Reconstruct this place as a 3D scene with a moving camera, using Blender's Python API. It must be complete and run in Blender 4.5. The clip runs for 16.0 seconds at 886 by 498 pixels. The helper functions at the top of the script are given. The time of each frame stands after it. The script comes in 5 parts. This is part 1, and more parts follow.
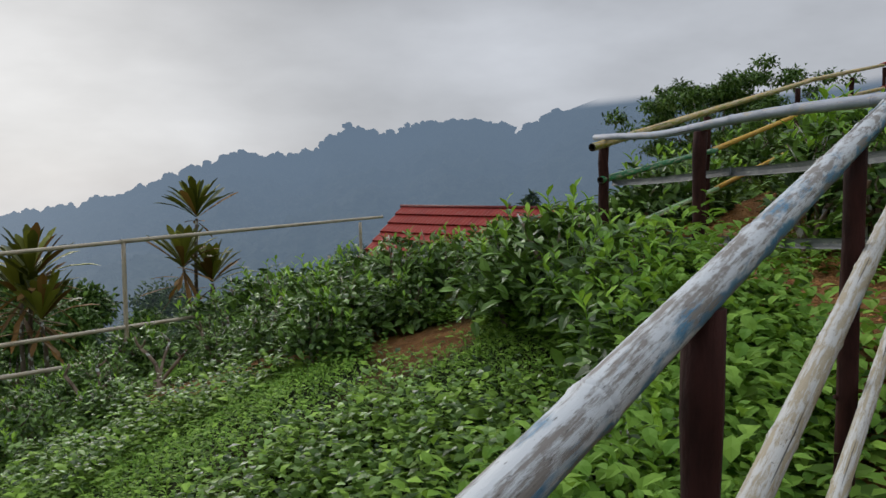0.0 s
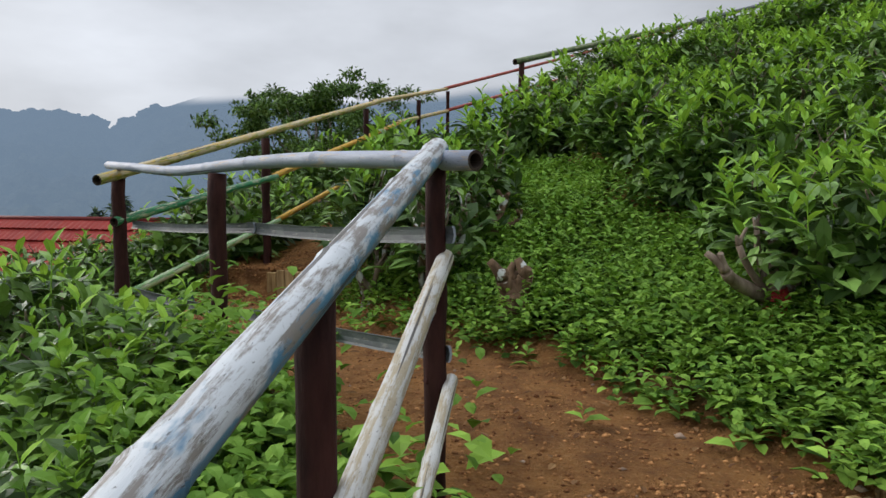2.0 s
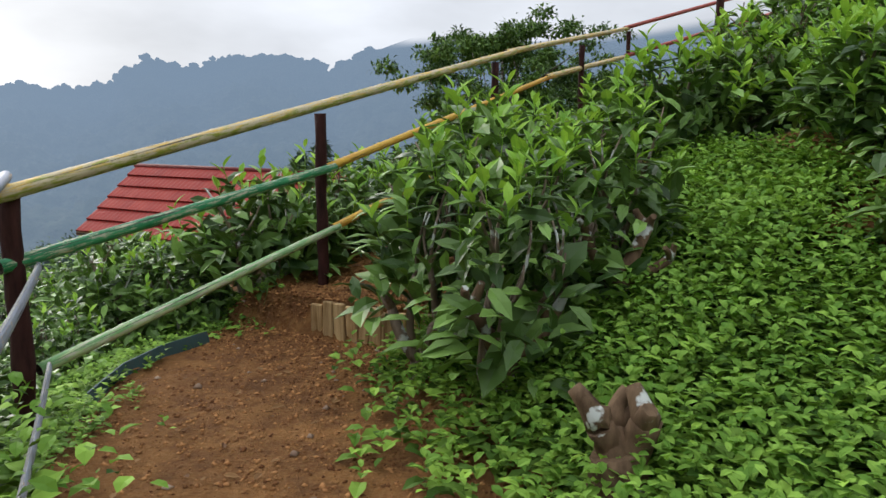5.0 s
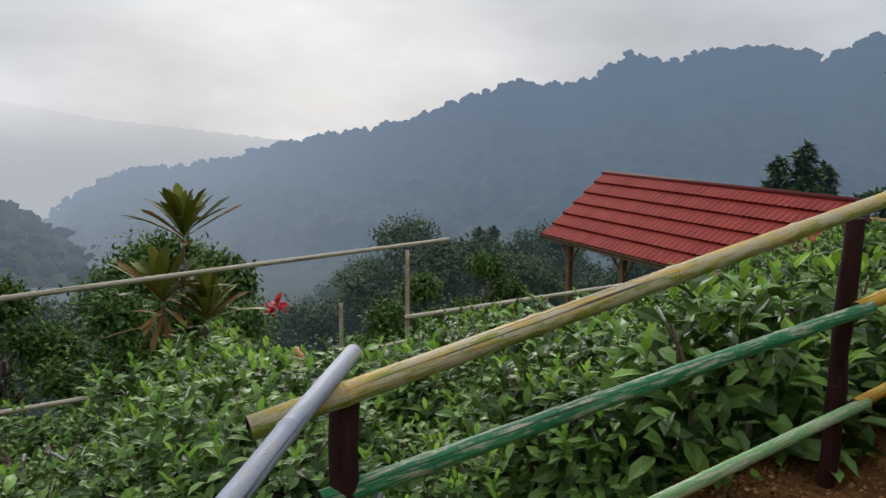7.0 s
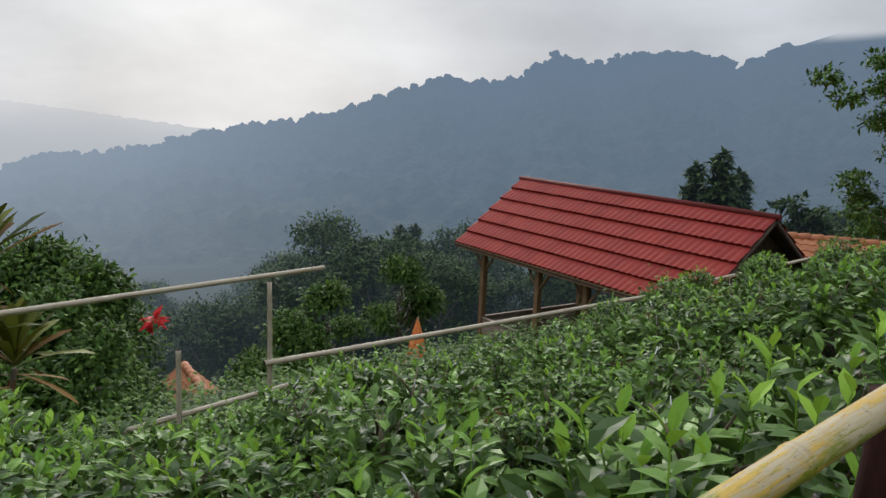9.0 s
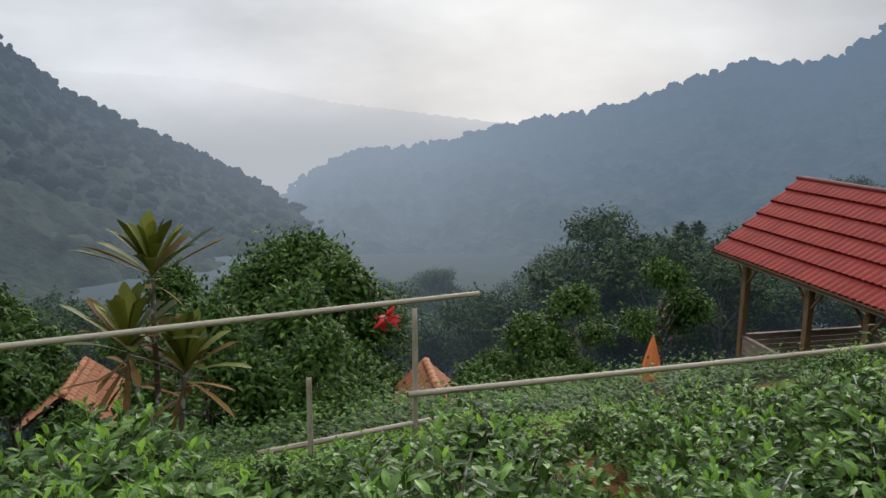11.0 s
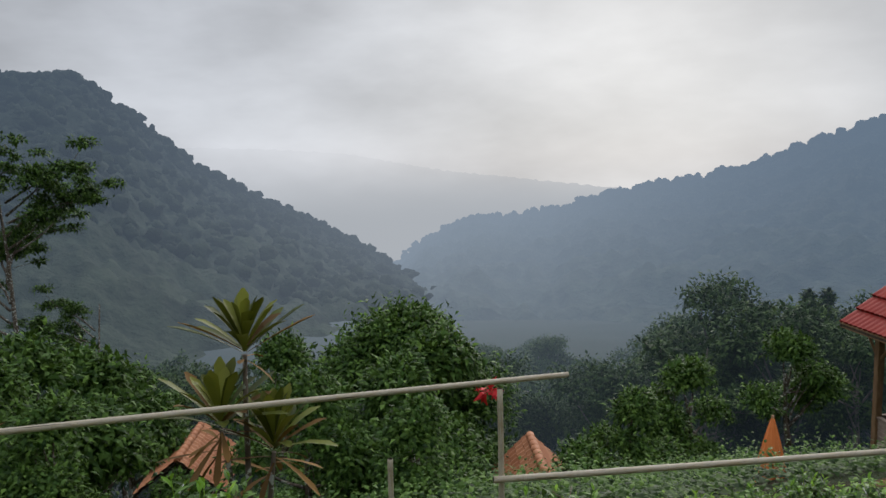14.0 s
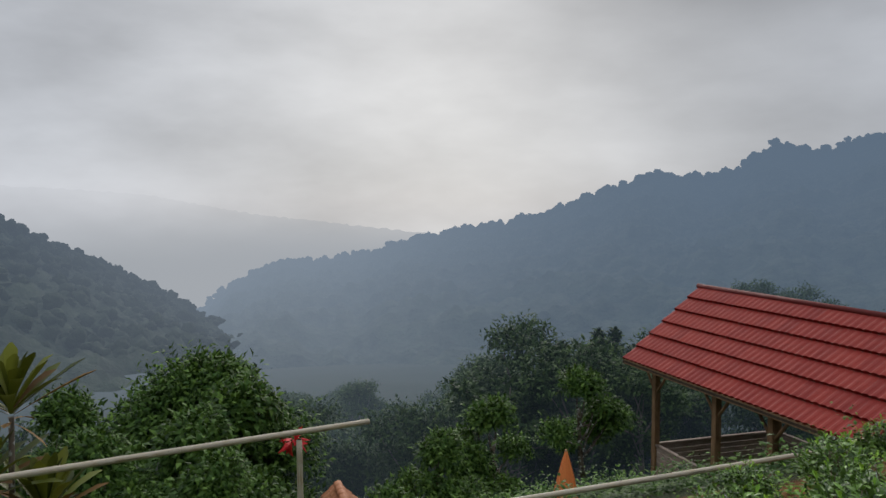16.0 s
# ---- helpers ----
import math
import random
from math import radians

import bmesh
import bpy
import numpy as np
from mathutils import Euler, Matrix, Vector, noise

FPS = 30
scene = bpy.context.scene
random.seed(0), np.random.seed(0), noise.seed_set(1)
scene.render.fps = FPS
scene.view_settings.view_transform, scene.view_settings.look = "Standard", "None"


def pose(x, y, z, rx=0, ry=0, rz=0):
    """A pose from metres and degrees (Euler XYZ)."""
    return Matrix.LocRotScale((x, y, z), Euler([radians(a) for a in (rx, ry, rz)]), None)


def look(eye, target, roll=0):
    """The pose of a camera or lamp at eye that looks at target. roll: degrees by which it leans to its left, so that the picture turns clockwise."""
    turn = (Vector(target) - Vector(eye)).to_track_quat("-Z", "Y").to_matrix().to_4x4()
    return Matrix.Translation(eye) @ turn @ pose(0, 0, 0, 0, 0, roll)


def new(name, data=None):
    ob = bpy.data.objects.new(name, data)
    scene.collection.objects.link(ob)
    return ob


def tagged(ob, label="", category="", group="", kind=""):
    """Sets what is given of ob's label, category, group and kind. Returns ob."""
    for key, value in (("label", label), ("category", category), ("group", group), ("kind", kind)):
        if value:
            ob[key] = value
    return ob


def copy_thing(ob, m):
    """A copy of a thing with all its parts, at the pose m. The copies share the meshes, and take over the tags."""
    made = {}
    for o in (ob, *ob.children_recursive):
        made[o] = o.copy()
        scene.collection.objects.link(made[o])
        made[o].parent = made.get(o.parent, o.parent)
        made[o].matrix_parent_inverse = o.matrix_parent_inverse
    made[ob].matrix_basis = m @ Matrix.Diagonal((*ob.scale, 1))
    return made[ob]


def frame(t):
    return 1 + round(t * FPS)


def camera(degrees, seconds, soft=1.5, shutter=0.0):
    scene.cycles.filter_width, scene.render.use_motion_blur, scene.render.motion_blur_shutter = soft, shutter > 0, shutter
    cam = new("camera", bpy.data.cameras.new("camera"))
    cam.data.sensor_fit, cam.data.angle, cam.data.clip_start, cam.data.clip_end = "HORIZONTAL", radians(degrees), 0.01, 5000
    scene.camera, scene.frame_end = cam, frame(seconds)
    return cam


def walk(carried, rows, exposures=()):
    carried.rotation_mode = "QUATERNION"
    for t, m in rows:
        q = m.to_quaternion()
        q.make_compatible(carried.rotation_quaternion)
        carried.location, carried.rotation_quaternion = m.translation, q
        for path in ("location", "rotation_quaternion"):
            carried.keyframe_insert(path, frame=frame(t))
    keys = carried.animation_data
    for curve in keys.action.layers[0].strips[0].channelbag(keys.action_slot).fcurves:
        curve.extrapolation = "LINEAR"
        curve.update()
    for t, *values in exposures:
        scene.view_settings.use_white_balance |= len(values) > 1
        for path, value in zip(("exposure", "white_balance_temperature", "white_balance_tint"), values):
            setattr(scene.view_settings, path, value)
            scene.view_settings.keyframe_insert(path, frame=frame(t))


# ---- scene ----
cam = camera(60.3, 16.0)
PATH = [
    (0, (0.108, 0.482, 2.422), (0.095, 2.475, 2.255), -0.6),
    (0.5, (0.155, 0.665, 2.585), (0.363, 2.647, 2.421), -1.0),
    (1, (0.342, 0.862, 2.588), (0.866, 2.783, 2.398), -0.2),
    (1.5, (0.544, 1.076, 2.618), (1.229, 2.947, 2.446), 0.4),
    (2, (0.806, 1.462, 2.659), (1.757, 3.213, 2.489), 0.1),
    (2.3, (0.906, 1.533, 2.737), (2.022, 3.185, 2.575), -0.3),
    (2.5, (0.995, 1.628, 2.771), (2.178, 3.232, 2.606), 0.3),
    (3, (1.252, 1.859, 2.801), (2.452, 3.453, 2.653), 0.3),
    (3.2, (1.335, 1.958, 2.812), (2.492, 3.584, 2.673), -0.1),
    (5.5, (2.224, 3.389, 3.119), (2.337, 5.355, 2.771), 0.2),
    (6, (2.159, 3.75, 3.346), (1.872, 5.7, 3.003), -0.2),
    (6.5, (2.167, 4.166, 3.39), (1.634, 6.064, 3.054), -0.3),
    (7, (2.079, 4.571, 3.359), (1.386, 6.415, 3.011), 0.7),
    (7.5, (1.966, 4.951, 3.443), (1.233, 6.797, 3.208), 0.1),
    (8, (2.02, 5.354, 3.447), (1.155, 7.139, 3.192), 2.3),
    (8.5, (2.046, 5.662, 3.403), (1.216, 7.446, 3.043), 1.3),
    (9, (2.045, 6.079, 3.478), (1.538, 7.981, 3.122), 2.6),
    (9.2, (2.095, 6.254, 3.487), (1.679, 8.176, 3.121), 2.05),
    (11.5, (2.738, 7.526, 3.677), (1.33, 8.898, 3.309), 0.4),
    (12, (2.719, 7.569, 3.696), (1.169, 8.792, 3.374), 0.5),
    (12.5, (2.738, 7.572, 3.706), (1.165, 8.769, 3.403), -0.0),
    (13, (2.744, 7.616, 3.704), (1.233, 8.894, 3.411), -0.7),
    (13.5, (2.753, 7.625, 3.701), (1.293, 8.962, 3.417), -0.8),
    (14, (2.779, 7.638, 3.72), (1.371, 9.042, 3.496), -1.0),
    (14.5, (2.788, 7.67, 3.719), (1.463, 9.159, 3.553), -0.9),
    (15, (2.801, 7.679, 3.739), (1.572, 9.252, 3.616), -0.7),
    (15.5, (2.806, 7.694, 3.735), (1.646, 9.32, 3.621), -0.4),
    (16, (2.854, 7.688, 3.739), (1.829, 9.402, 3.627), 0.0),
]
walk(cam, [(t, look(eye, target, roll)) for t, eye, target, roll in PATH],
     [(0, -0.13), (1.0, 0.02), (2.0, 0.32), (3.2, 0.60), (5.5, 0.50), (6.2, 0.18), (7.0, -0.04), (7.6, -0.22), (8.2, -0.06), (9.0, 0.02), (12.5, 0.04), (14.0, -0.16), (16.0, -0.33)])

# ---- light ----
SUN_BEARING, SUN_ELEVATION = -28.0, 24.0
sun_way = Vector((math.sin(radians(SUN_BEARING)) * math.cos(radians(SUN_ELEVATION)),
                  math.cos(radians(SUN_BEARING)) * math.cos(radians(SUN_ELEVATION)), math.sin(radians(SUN_ELEVATION))))
sun_data = bpy.data.lights.new("sun", "SUN")
sun_data.energy, sun_data.angle, sun_data.color = 1.5, radians(35), (1.0, 0.95, 0.88)
sun = new("sun", sun_data)
sun.matrix_world = look((0, 0, 60), Vector((0, 0, 60)) - sun_way)

world = bpy.data.worlds.new("overcast_sky")
world.use_nodes = True
scene.world = world


class Nodes:
    """Short way to wire a node tree."""

    def __init__(self, tree):
        self.tree = tree
        tree.nodes.clear()

    def add(self, kind, inputs=None, **props):
        n = self.tree.nodes.new(kind)
        for k, v in props.items():
            setattr(n, k, v)
        for k, v in (inputs or {}).items():
            s = n.inputs[k]
            if isinstance(v, bpy.types.NodeSocket):
                self.tree.links.new(v, s)
            elif isinstance(v, (tuple, list)) and s.type == "RGBA" and len(v) == 3:
                s.default_value = (*v, 1)
            else:
                s.default_value = v
        return n

    def math(self, op, a, b=0.0, clamp=False):
        return self.add("ShaderNodeMath", {0: a, 1: b}, operation=op, use_clamp=clamp).outputs[0]

    def vmath(self, op, a, b=(0, 0, 0)):
        return self.add("ShaderNodeVectorMath", {0: a, 1: b}, operation=op)

    def noise(self, scale, vector=None, detail=4.0, rough=0.55):
        ins = {"Scale": scale, "Detail": detail, "Roughness": rough}
        if vector is not None:
            ins["Vector"] = vector
        return self.add("ShaderNodeTexNoise", ins).outputs["Fac"]

    def ramp(self, fac, stops, interp="LINEAR"):
        n = self.add("ShaderNodeValToRGB", {"Fac": fac})
        n.color_ramp.interpolation = interp
        els = n.color_ramp.elements
        while len(els) < len(stops):
            els.new(0.5)
        for e, (p, c) in zip(els, stops):
            e.position = p
            e.color = (c, c, c, 1) if isinstance(c, (int, float)) else (*c, 1)
        return n.outputs["Color"]

    def mix(self, fac, a, b, blend="MIX"):
        n = self.add("ShaderNodeMix", data_type="RGBA", blend_type=blend)
        for s, v in ((n.inputs[0], fac), (n.inputs[6], a), (n.inputs[7], b)):
            if isinstance(v, bpy.types.NodeSocket):
                self.tree.links.new(v, s)
            else:
                s.default_value = (*v, 1) if isinstance(v, tuple) and len(v) == 3 else v
        return n.outputs[2]

    def out(self, shader):
        self.add("ShaderNodeOutputMaterial", {"Surface": shader})


# overcast sky: a Nishita sky veiled by an uneven grey cloud layer that glows towards the hidden sun
w = Nodes(world.node_tree)
way = w.vmath("NORMALIZE", w.add("ShaderNodeTexCoord").outputs["Generated"]).outputs[0]
sky = w.add("ShaderNodeTexSky", sky_type="NISHITA", sun_disc=False, sun_elevation=radians(SUN_ELEVATION), sun_rotation=radians(SUN_BEARING))
stretched = w.vmath("MULTIPLY", way, (1.0, 1.0, 2.6)).outputs[0]
clouds = w.ramp(w.noise(1.5, stretched, 6.0, 0.52), [(0.30, 0.24), (0.72, 0.84)])
glow_way = (math.sin(radians(-31)) * math.cos(radians(6)), math.cos(radians(-31)) * math.cos(radians(6)), math.sin(radians(6)))
glow = w.math("POWER", w.math("MAXIMUM", w.vmath("DOT_PRODUCT", way, glow_way).outputs["Value"], 0.0), 14.0)
level = w.math("ADD", w.math("MULTIPLY", clouds, 0.8), w.math("MULTIPLY", glow, 0.22))
level = w.math("ADD", level, 0.06)
# an overcast sky is about three times as bright overhead as low down
height = w.add("ShaderNodeSeparateXYZ", {0: way}).outputs["Z"]
overhead = w.add("ShaderNodeMapRange", {"Value": height, "From Min": 0.30, "From Max": 0.85, "To Min": 1.0, "To Max": 2.5}, interpolation_type="SMOOTHSTEP").outputs[0]
level = w.math("MULTIPLY", level, overhead)
sunward = w.math("MAXIMUM", w.vmath("DOT_PRODUCT", way, (-0.91, 0.41, 0.0)).outputs["Value"], 0.0)
level = w.math("MULTIPLY", level, w.math("ADD", w.math("MULTIPLY", sunward, 0.34), 0.92))
# a heavier bank of cloud over the eastern ridge
bank_way = (math.sin(radians(-10)) * math.cos(radians(20)), math.cos(radians(-10)) * math.cos(radians(20)), math.sin(radians(20)))
heavy = w.math("POWER", w.math("MAXIMUM", w.vmath("DOT_PRODUCT", way, bank_way).outputs["Value"], 0.0), 38.0)
level = w.math("MULTIPLY", level, w.math("SUBTRACT", 1.0, w.math("MULTIPLY", heavy, 0.5)))

cloud_colour = w.mix(glow, (0.935, 0.983, 1.075), (0.985, 0.99, 1.0))
cloud_light = w.add("ShaderNodeBackground", {"Color": cloud_colour, "Strength": level})
clear_light = w.add("ShaderNodeBackground", {"Color": sky.outputs[0], "Strength": 0.07})
veil = w.add("ShaderNodeMixShader", {0: 0.97, 1: clear_light.outputs[0], 2: cloud_light.outputs[0]})
w.add("ShaderNodeOutputWorld", {"Surface": veil.outputs[0]})


# ---- materials ----
def material(name):
    m = bpy.data.materials.new(name)
    m.use_nodes = True
    return m, Nodes(m.node_tree)


def principled(n, colour, rough=0.6, normal=None, **more):
    ins = {"Base Color": colour, "Roughness": rough, "Specular IOR Level": 0.16 if isinstance(rough, float) and rough > 0.58 else 0.4}
    if normal is not None:
        ins["Normal"] = normal
    ins.update({k.replace("_", " "): v for k, v in more.items()})
    return n.add("ShaderNodeBsdfPrincipled", ins).outputs[0]


def bump(n, height, strength=0.4, distance=0.01):
    return n.add("ShaderNodeBump", {"Height": height, "Strength": strength, "Distance": distance}).outputs[0]


MIDDLE = (1.5, 4.0, 2.0)      # the middle of the terrace that is walked


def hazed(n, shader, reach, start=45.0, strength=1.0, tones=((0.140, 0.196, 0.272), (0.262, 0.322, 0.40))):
    """Mist of the valley mixed as a glow into materials beyond the garden: thicker with distance from the terrace,
    brighter towards the sun's side.
    """
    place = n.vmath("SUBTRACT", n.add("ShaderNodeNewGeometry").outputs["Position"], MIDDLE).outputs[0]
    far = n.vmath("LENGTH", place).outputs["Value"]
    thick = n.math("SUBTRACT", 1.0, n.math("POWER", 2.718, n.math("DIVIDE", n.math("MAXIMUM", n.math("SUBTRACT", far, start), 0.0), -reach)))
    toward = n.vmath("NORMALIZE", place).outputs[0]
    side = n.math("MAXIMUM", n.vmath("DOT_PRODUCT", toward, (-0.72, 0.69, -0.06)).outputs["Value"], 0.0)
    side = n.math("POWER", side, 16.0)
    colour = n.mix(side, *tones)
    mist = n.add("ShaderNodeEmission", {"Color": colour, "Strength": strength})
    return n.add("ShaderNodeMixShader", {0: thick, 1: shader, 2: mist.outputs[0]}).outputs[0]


def leaf_material(name, dark, light, rough=0.45, through_light=0.25, haze=None, scale=1.5, gloss=0.09, single=False):
    m, n = material(name)
    each = n.add("ShaderNodeObjectInfo").outputs["Random"] if single else n.add("ShaderNodeNewGeometry").outputs["Random Per Island"]
    patch = n.noise(scale, n.add("ShaderNodeNewGeometry").outputs["Position"], 2.0)
    # random tone per leaf; the deep dark end also stands in for shade
    mixed = n.math("ADD", n.math("MULTIPLY", n.math("POWER", each, 1.35), 0.95), n.math("MULTIPLY", patch, 0.2), True)
    colour = n.mix(mixed, dark, light)
    body = principled(n, colour, rough, Specular_IOR_Level=gloss)
    back = n.add("ShaderNodeBsdfTranslucent", {"Color": n.mix(0.35, colour, (light[0] * 1.3, light[1] * 1.2, light[2] * 0.5))})
    shader = n.add("ShaderNodeMixShader", {0: through_light, 1: body, 2: back.outputs[0]}).outputs[0]
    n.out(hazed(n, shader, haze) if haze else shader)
    return m


TEA_OLD = leaf_material("tea_leaf_old", (0.007, 0.026, 0.007), (0.20, 0.345, 0.075), 0.36, 0.07, gloss=0.20)
TEA_YOUNG = leaf_material("tea_leaf_young", (0.10, 0.24, 0.030), (0.34, 0.55, 0.075), 0.42, 0.24)
WEED = leaf_material("weed_leaf", (0.012, 0.045, 0.010), (0.30, 0.49, 0.075), 0.55, 0.09, gloss=0.06)
GRASS = leaf_material("grass_leaf", (0.09, 0.20, 0.028), (0.25, 0.42, 0.07), 0.6, 0.25)
DRY_LEAF = leaf_material("dry_leaf", (0.10, 0.045, 0.022), (0.30, 0.17, 0.075), 0.7, 0.1)
TREE_LEAF = leaf_material("tree_leaf", (0.008, 0.026, 0.007), (0.080, 0.150, 0.030), 0.5, 0.14)
LIGHT_TREE_LEAF = leaf_material("light_tree_leaf", (0.028, 0.075, 0.016), (0.145, 0.25, 0.05), 0.5, 0.15)
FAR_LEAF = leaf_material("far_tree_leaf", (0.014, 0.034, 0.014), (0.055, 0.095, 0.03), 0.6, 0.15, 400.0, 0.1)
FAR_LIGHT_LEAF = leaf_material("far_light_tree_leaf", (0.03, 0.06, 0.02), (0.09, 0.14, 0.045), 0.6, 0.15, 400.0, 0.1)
CORDYLINE = leaf_material("cordyline_leaf", (0.022, 0.038, 0.008), (0.23, 0.25, 0.040), 0.42, 0.12, None, 9.0, 0.15, True)
CORDYLINE_DRY = leaf_material("cordyline_old_leaf", (0.045, 0.026, 0.012), (0.30, 0.17, 0.055), 0.6, 0.12, None, 9.0, 0.09, True)
RED_FLOWER = leaf_material("red_flower", (0.45, 0.02, 0.03), (0.65, 0.05, 0.05), 0.5, 0.2)


def bark_material(name, dark, light, lichen=0.0, scale=14.0, haze=None):
    m, n = material(name)
    at = n.add("ShaderNodeTexCoord").outputs["Object"]
    long = n.vmath("MULTIPLY", at, (1.0, 1.0, 0.25)).outputs[0]
    grain = n.noise(scale, long, 6.0, 0.65)
    colour = n.ramp(grain, [(0.3, dark), (0.7, light)])
    if lichen:
        spots = n.ramp(n.noise(9.0, at, 4.0), [(0.60 - lichen * 0.2, 0.0), (0.64 - lichen * 0.2, 1.0)])
        colour = n.mix(spots, colour, (0.48, 0.50, 0.46))
    shader = principled(n, colour, 0.85, bump(n, grain, 0.7, 0.012))
    n.out(hazed(n, shader, haze) if haze else shader)
    return m


TEA_BARK = bark_material("tea_bark", (0.07, 0.045, 0.03), (0.30, 0.235, 0.175), 0.2)
STUMP_BARK = bark_material("old_stump_bark", (0.045, 0.026, 0.014), (0.20, 0.13, 0.075), 0.12)
TREE_BARK = bark_material("tree_bark", (0.06, 0.045, 0.032), (0.22, 0.18, 0.14), 0.2, 5.0)
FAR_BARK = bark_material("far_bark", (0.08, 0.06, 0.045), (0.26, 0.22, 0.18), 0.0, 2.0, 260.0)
POST_WOOD = bark_material("stained_post_wood", (0.014, 0.006, 0.005), (0.060, 0.022, 0.018), 0.0, 22.0)
RED_PAINT, n_ = material("red_paint")
n_.out(principled(n_, n_.ramp(n_.noise(40.0), [(0.35, (0.25, 0.02, 0.02)), (0.7, (0.5, 0.05, 0.05))]), 0.6))


def painted_bamboo(name, paint, paint_2, bare, wear=0.45, dirt=(0.05, 0.045, 0.035), mixing=0.5):
    """Bamboo with worn paint; the UV runs round and along the pole in metres."""
    m, n = material(name)
    uv = n.add("ShaderNodeTexCoord").outputs["UV"]
    streak = n.vmath("MULTIPLY", uv, (48.0, 5.0, 1.0)).outputs[0]
    fine = n.noise(1.0, streak, 7.0, 0.7)
    blotch = n.noise(1.0, n.vmath("MULTIPLY", uv, (11.0, 4.0, 1.0)).outputs[0], 5.0, 0.62)
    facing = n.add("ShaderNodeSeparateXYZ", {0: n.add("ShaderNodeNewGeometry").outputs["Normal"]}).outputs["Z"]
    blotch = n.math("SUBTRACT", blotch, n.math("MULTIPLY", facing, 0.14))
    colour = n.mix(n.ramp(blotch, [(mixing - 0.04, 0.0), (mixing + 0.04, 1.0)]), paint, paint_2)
    gone = n.math("ADD", n.math("MULTIPLY", fine, 0.55), n.math("MULTIPLY", n.noise(1.0, n.vmath("MULTIPLY", uv, (20.0, 9.0, 1.0)).outputs[0], 6.0, 0.7), 0.45))
    gone = n.ramp(gone, [(1.0 - wear - 0.03, 0.0), (1.0 - wear + 0.03, 1.0)])
    bare_colour = n.mix(fine, (bare[0] * 0.6, bare[1] * 0.58, bare[2] * 0.55), bare)
    colour = n.mix(gone, colour, bare_colour)
    specks = n.ramp(n.noise(1.0, n.vmath("MULTIPLY", uv, (150.0, 70.0, 1.0)).outputs[0], 3.0, 0.6), [(0.62, 0.0), (0.70, 0.75)])
    colour = n.mix(specks, colour, dirt)
    crack = n.ramp(n.noise(1.0, n.vmath("MULTIPLY", uv, (42.0, 0.7, 1.0)).outputs[0], 2.0, 0.5), [(0.655, 0.0), (0.675, 0.9)])
    colour = n.mix(crack, colour, (0.025, 0.02, 0.016))
    rough = n.math("ADD", n.math("MULTIPLY", fine, 0.35), 0.38)
    relief = n.math("SUBTRACT", n.math("ADD", fine, n.math("MULTIPLY", gone, -0.6)), crack)
    n.out(principled(n, colour, rough, bump(n, relief, 0.45, 0.004)))
    return m


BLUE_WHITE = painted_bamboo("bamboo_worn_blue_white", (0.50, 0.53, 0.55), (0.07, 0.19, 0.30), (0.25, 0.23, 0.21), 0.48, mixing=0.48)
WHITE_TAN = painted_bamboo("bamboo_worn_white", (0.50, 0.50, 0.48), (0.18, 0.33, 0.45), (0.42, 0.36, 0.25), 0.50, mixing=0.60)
GREY_PAINT = painted_bamboo("bamboo_grey_paint", (0.30, 0.33, 0.40), (0.24, 0.27, 0.33), (0.52, 0.42, 0.30), 0.43)
DARK_SLAT = painted_bamboo("bamboo_dark_slat", (0.07, 0.08, 0.085), (0.12, 0.13, 0.13), (0.26, 0.25, 0.23), 0.42)
YELLOW = painted_bamboo("bamboo_worn_yellow", (0.56, 0.37, 0.07), (0.24, 0.27, 0.03), (0.60, 0.51, 0.33), 0.50, mixing=0.45)
ORANGE = painted_bamboo("bamboo_worn_orange", (0.56, 0.33, 0.03), (0.50, 0.26, 0.03), (0.45, 0.32, 0.14), 0.42)
GREEN = painted_bamboo("bamboo_worn_green", (0.012, 0.16, 0.055), (0.03, 0.24, 0.085), (0.50, 0.50, 0.34), 0.46)
PALE_GREEN = painted_bamboo("bamboo_worn_pale_green", (0.17, 0.36, 0.13), (0.38, 0.50, 0.23), (0.55, 0.55, 0.40), 0.47)
RED_POLE = painted_bamboo("bamboo_worn_red", (0.36, 0.075, 0.055), (0.26, 0.06, 0.05), (0.40, 0.26, 0.2), 0.42)
OLIVE = painted_bamboo("bamboo_olive", (0.12, 0.17, 0.06), (0.07, 0.10, 0.05), (0.3, 0.28, 0.18), 0.45)
BARE = painted_bamboo("bamboo_bare", (0.46, 0.39, 0.28), (0.38, 0.30, 0.19), (0.56, 0.50, 0.40), 0.5)
HOLLOW, n_ = material("bamboo_hollow")
n_.out(principled(n_, n_.ramp(n_.noise(60.0), [(0.3, (0.02, 0.015, 0.012)), (0.7, (0.08, 0.06, 0.045))]), 0.9))


def wood_material(name, dark, light, scale=(30.0, 30.0, 2.5), rough=0.75):
    m, n = material(name)
    at = n.vmath("MULTIPLY", n.add("ShaderNodeTexCoord").outputs["Object"], scale).outputs[0]
    tone = n.add("ShaderNodeObjectInfo").outputs["Random"]
    grain = n.noise(1.0, n.vmath("ADD", at, n.add("ShaderNodeCombineXYZ", {0: n.math("MULTIPLY", tone, 40.0)}).outputs[0]).outputs[0], 6.0, 0.65)
    colour = n.ramp(grain, [(0.3, dark), (0.7, light)])
    value = n.math("ADD", n.math("MULTIPLY", tone, 0.6), 0.65)
    colour = n.add("ShaderNodeHueSaturation", {"Color": colour, "Value": value}).outputs[0]
    n.out(principled(n, colour, rough, bump(n, grain, 0.5, 0.004)))
    return m


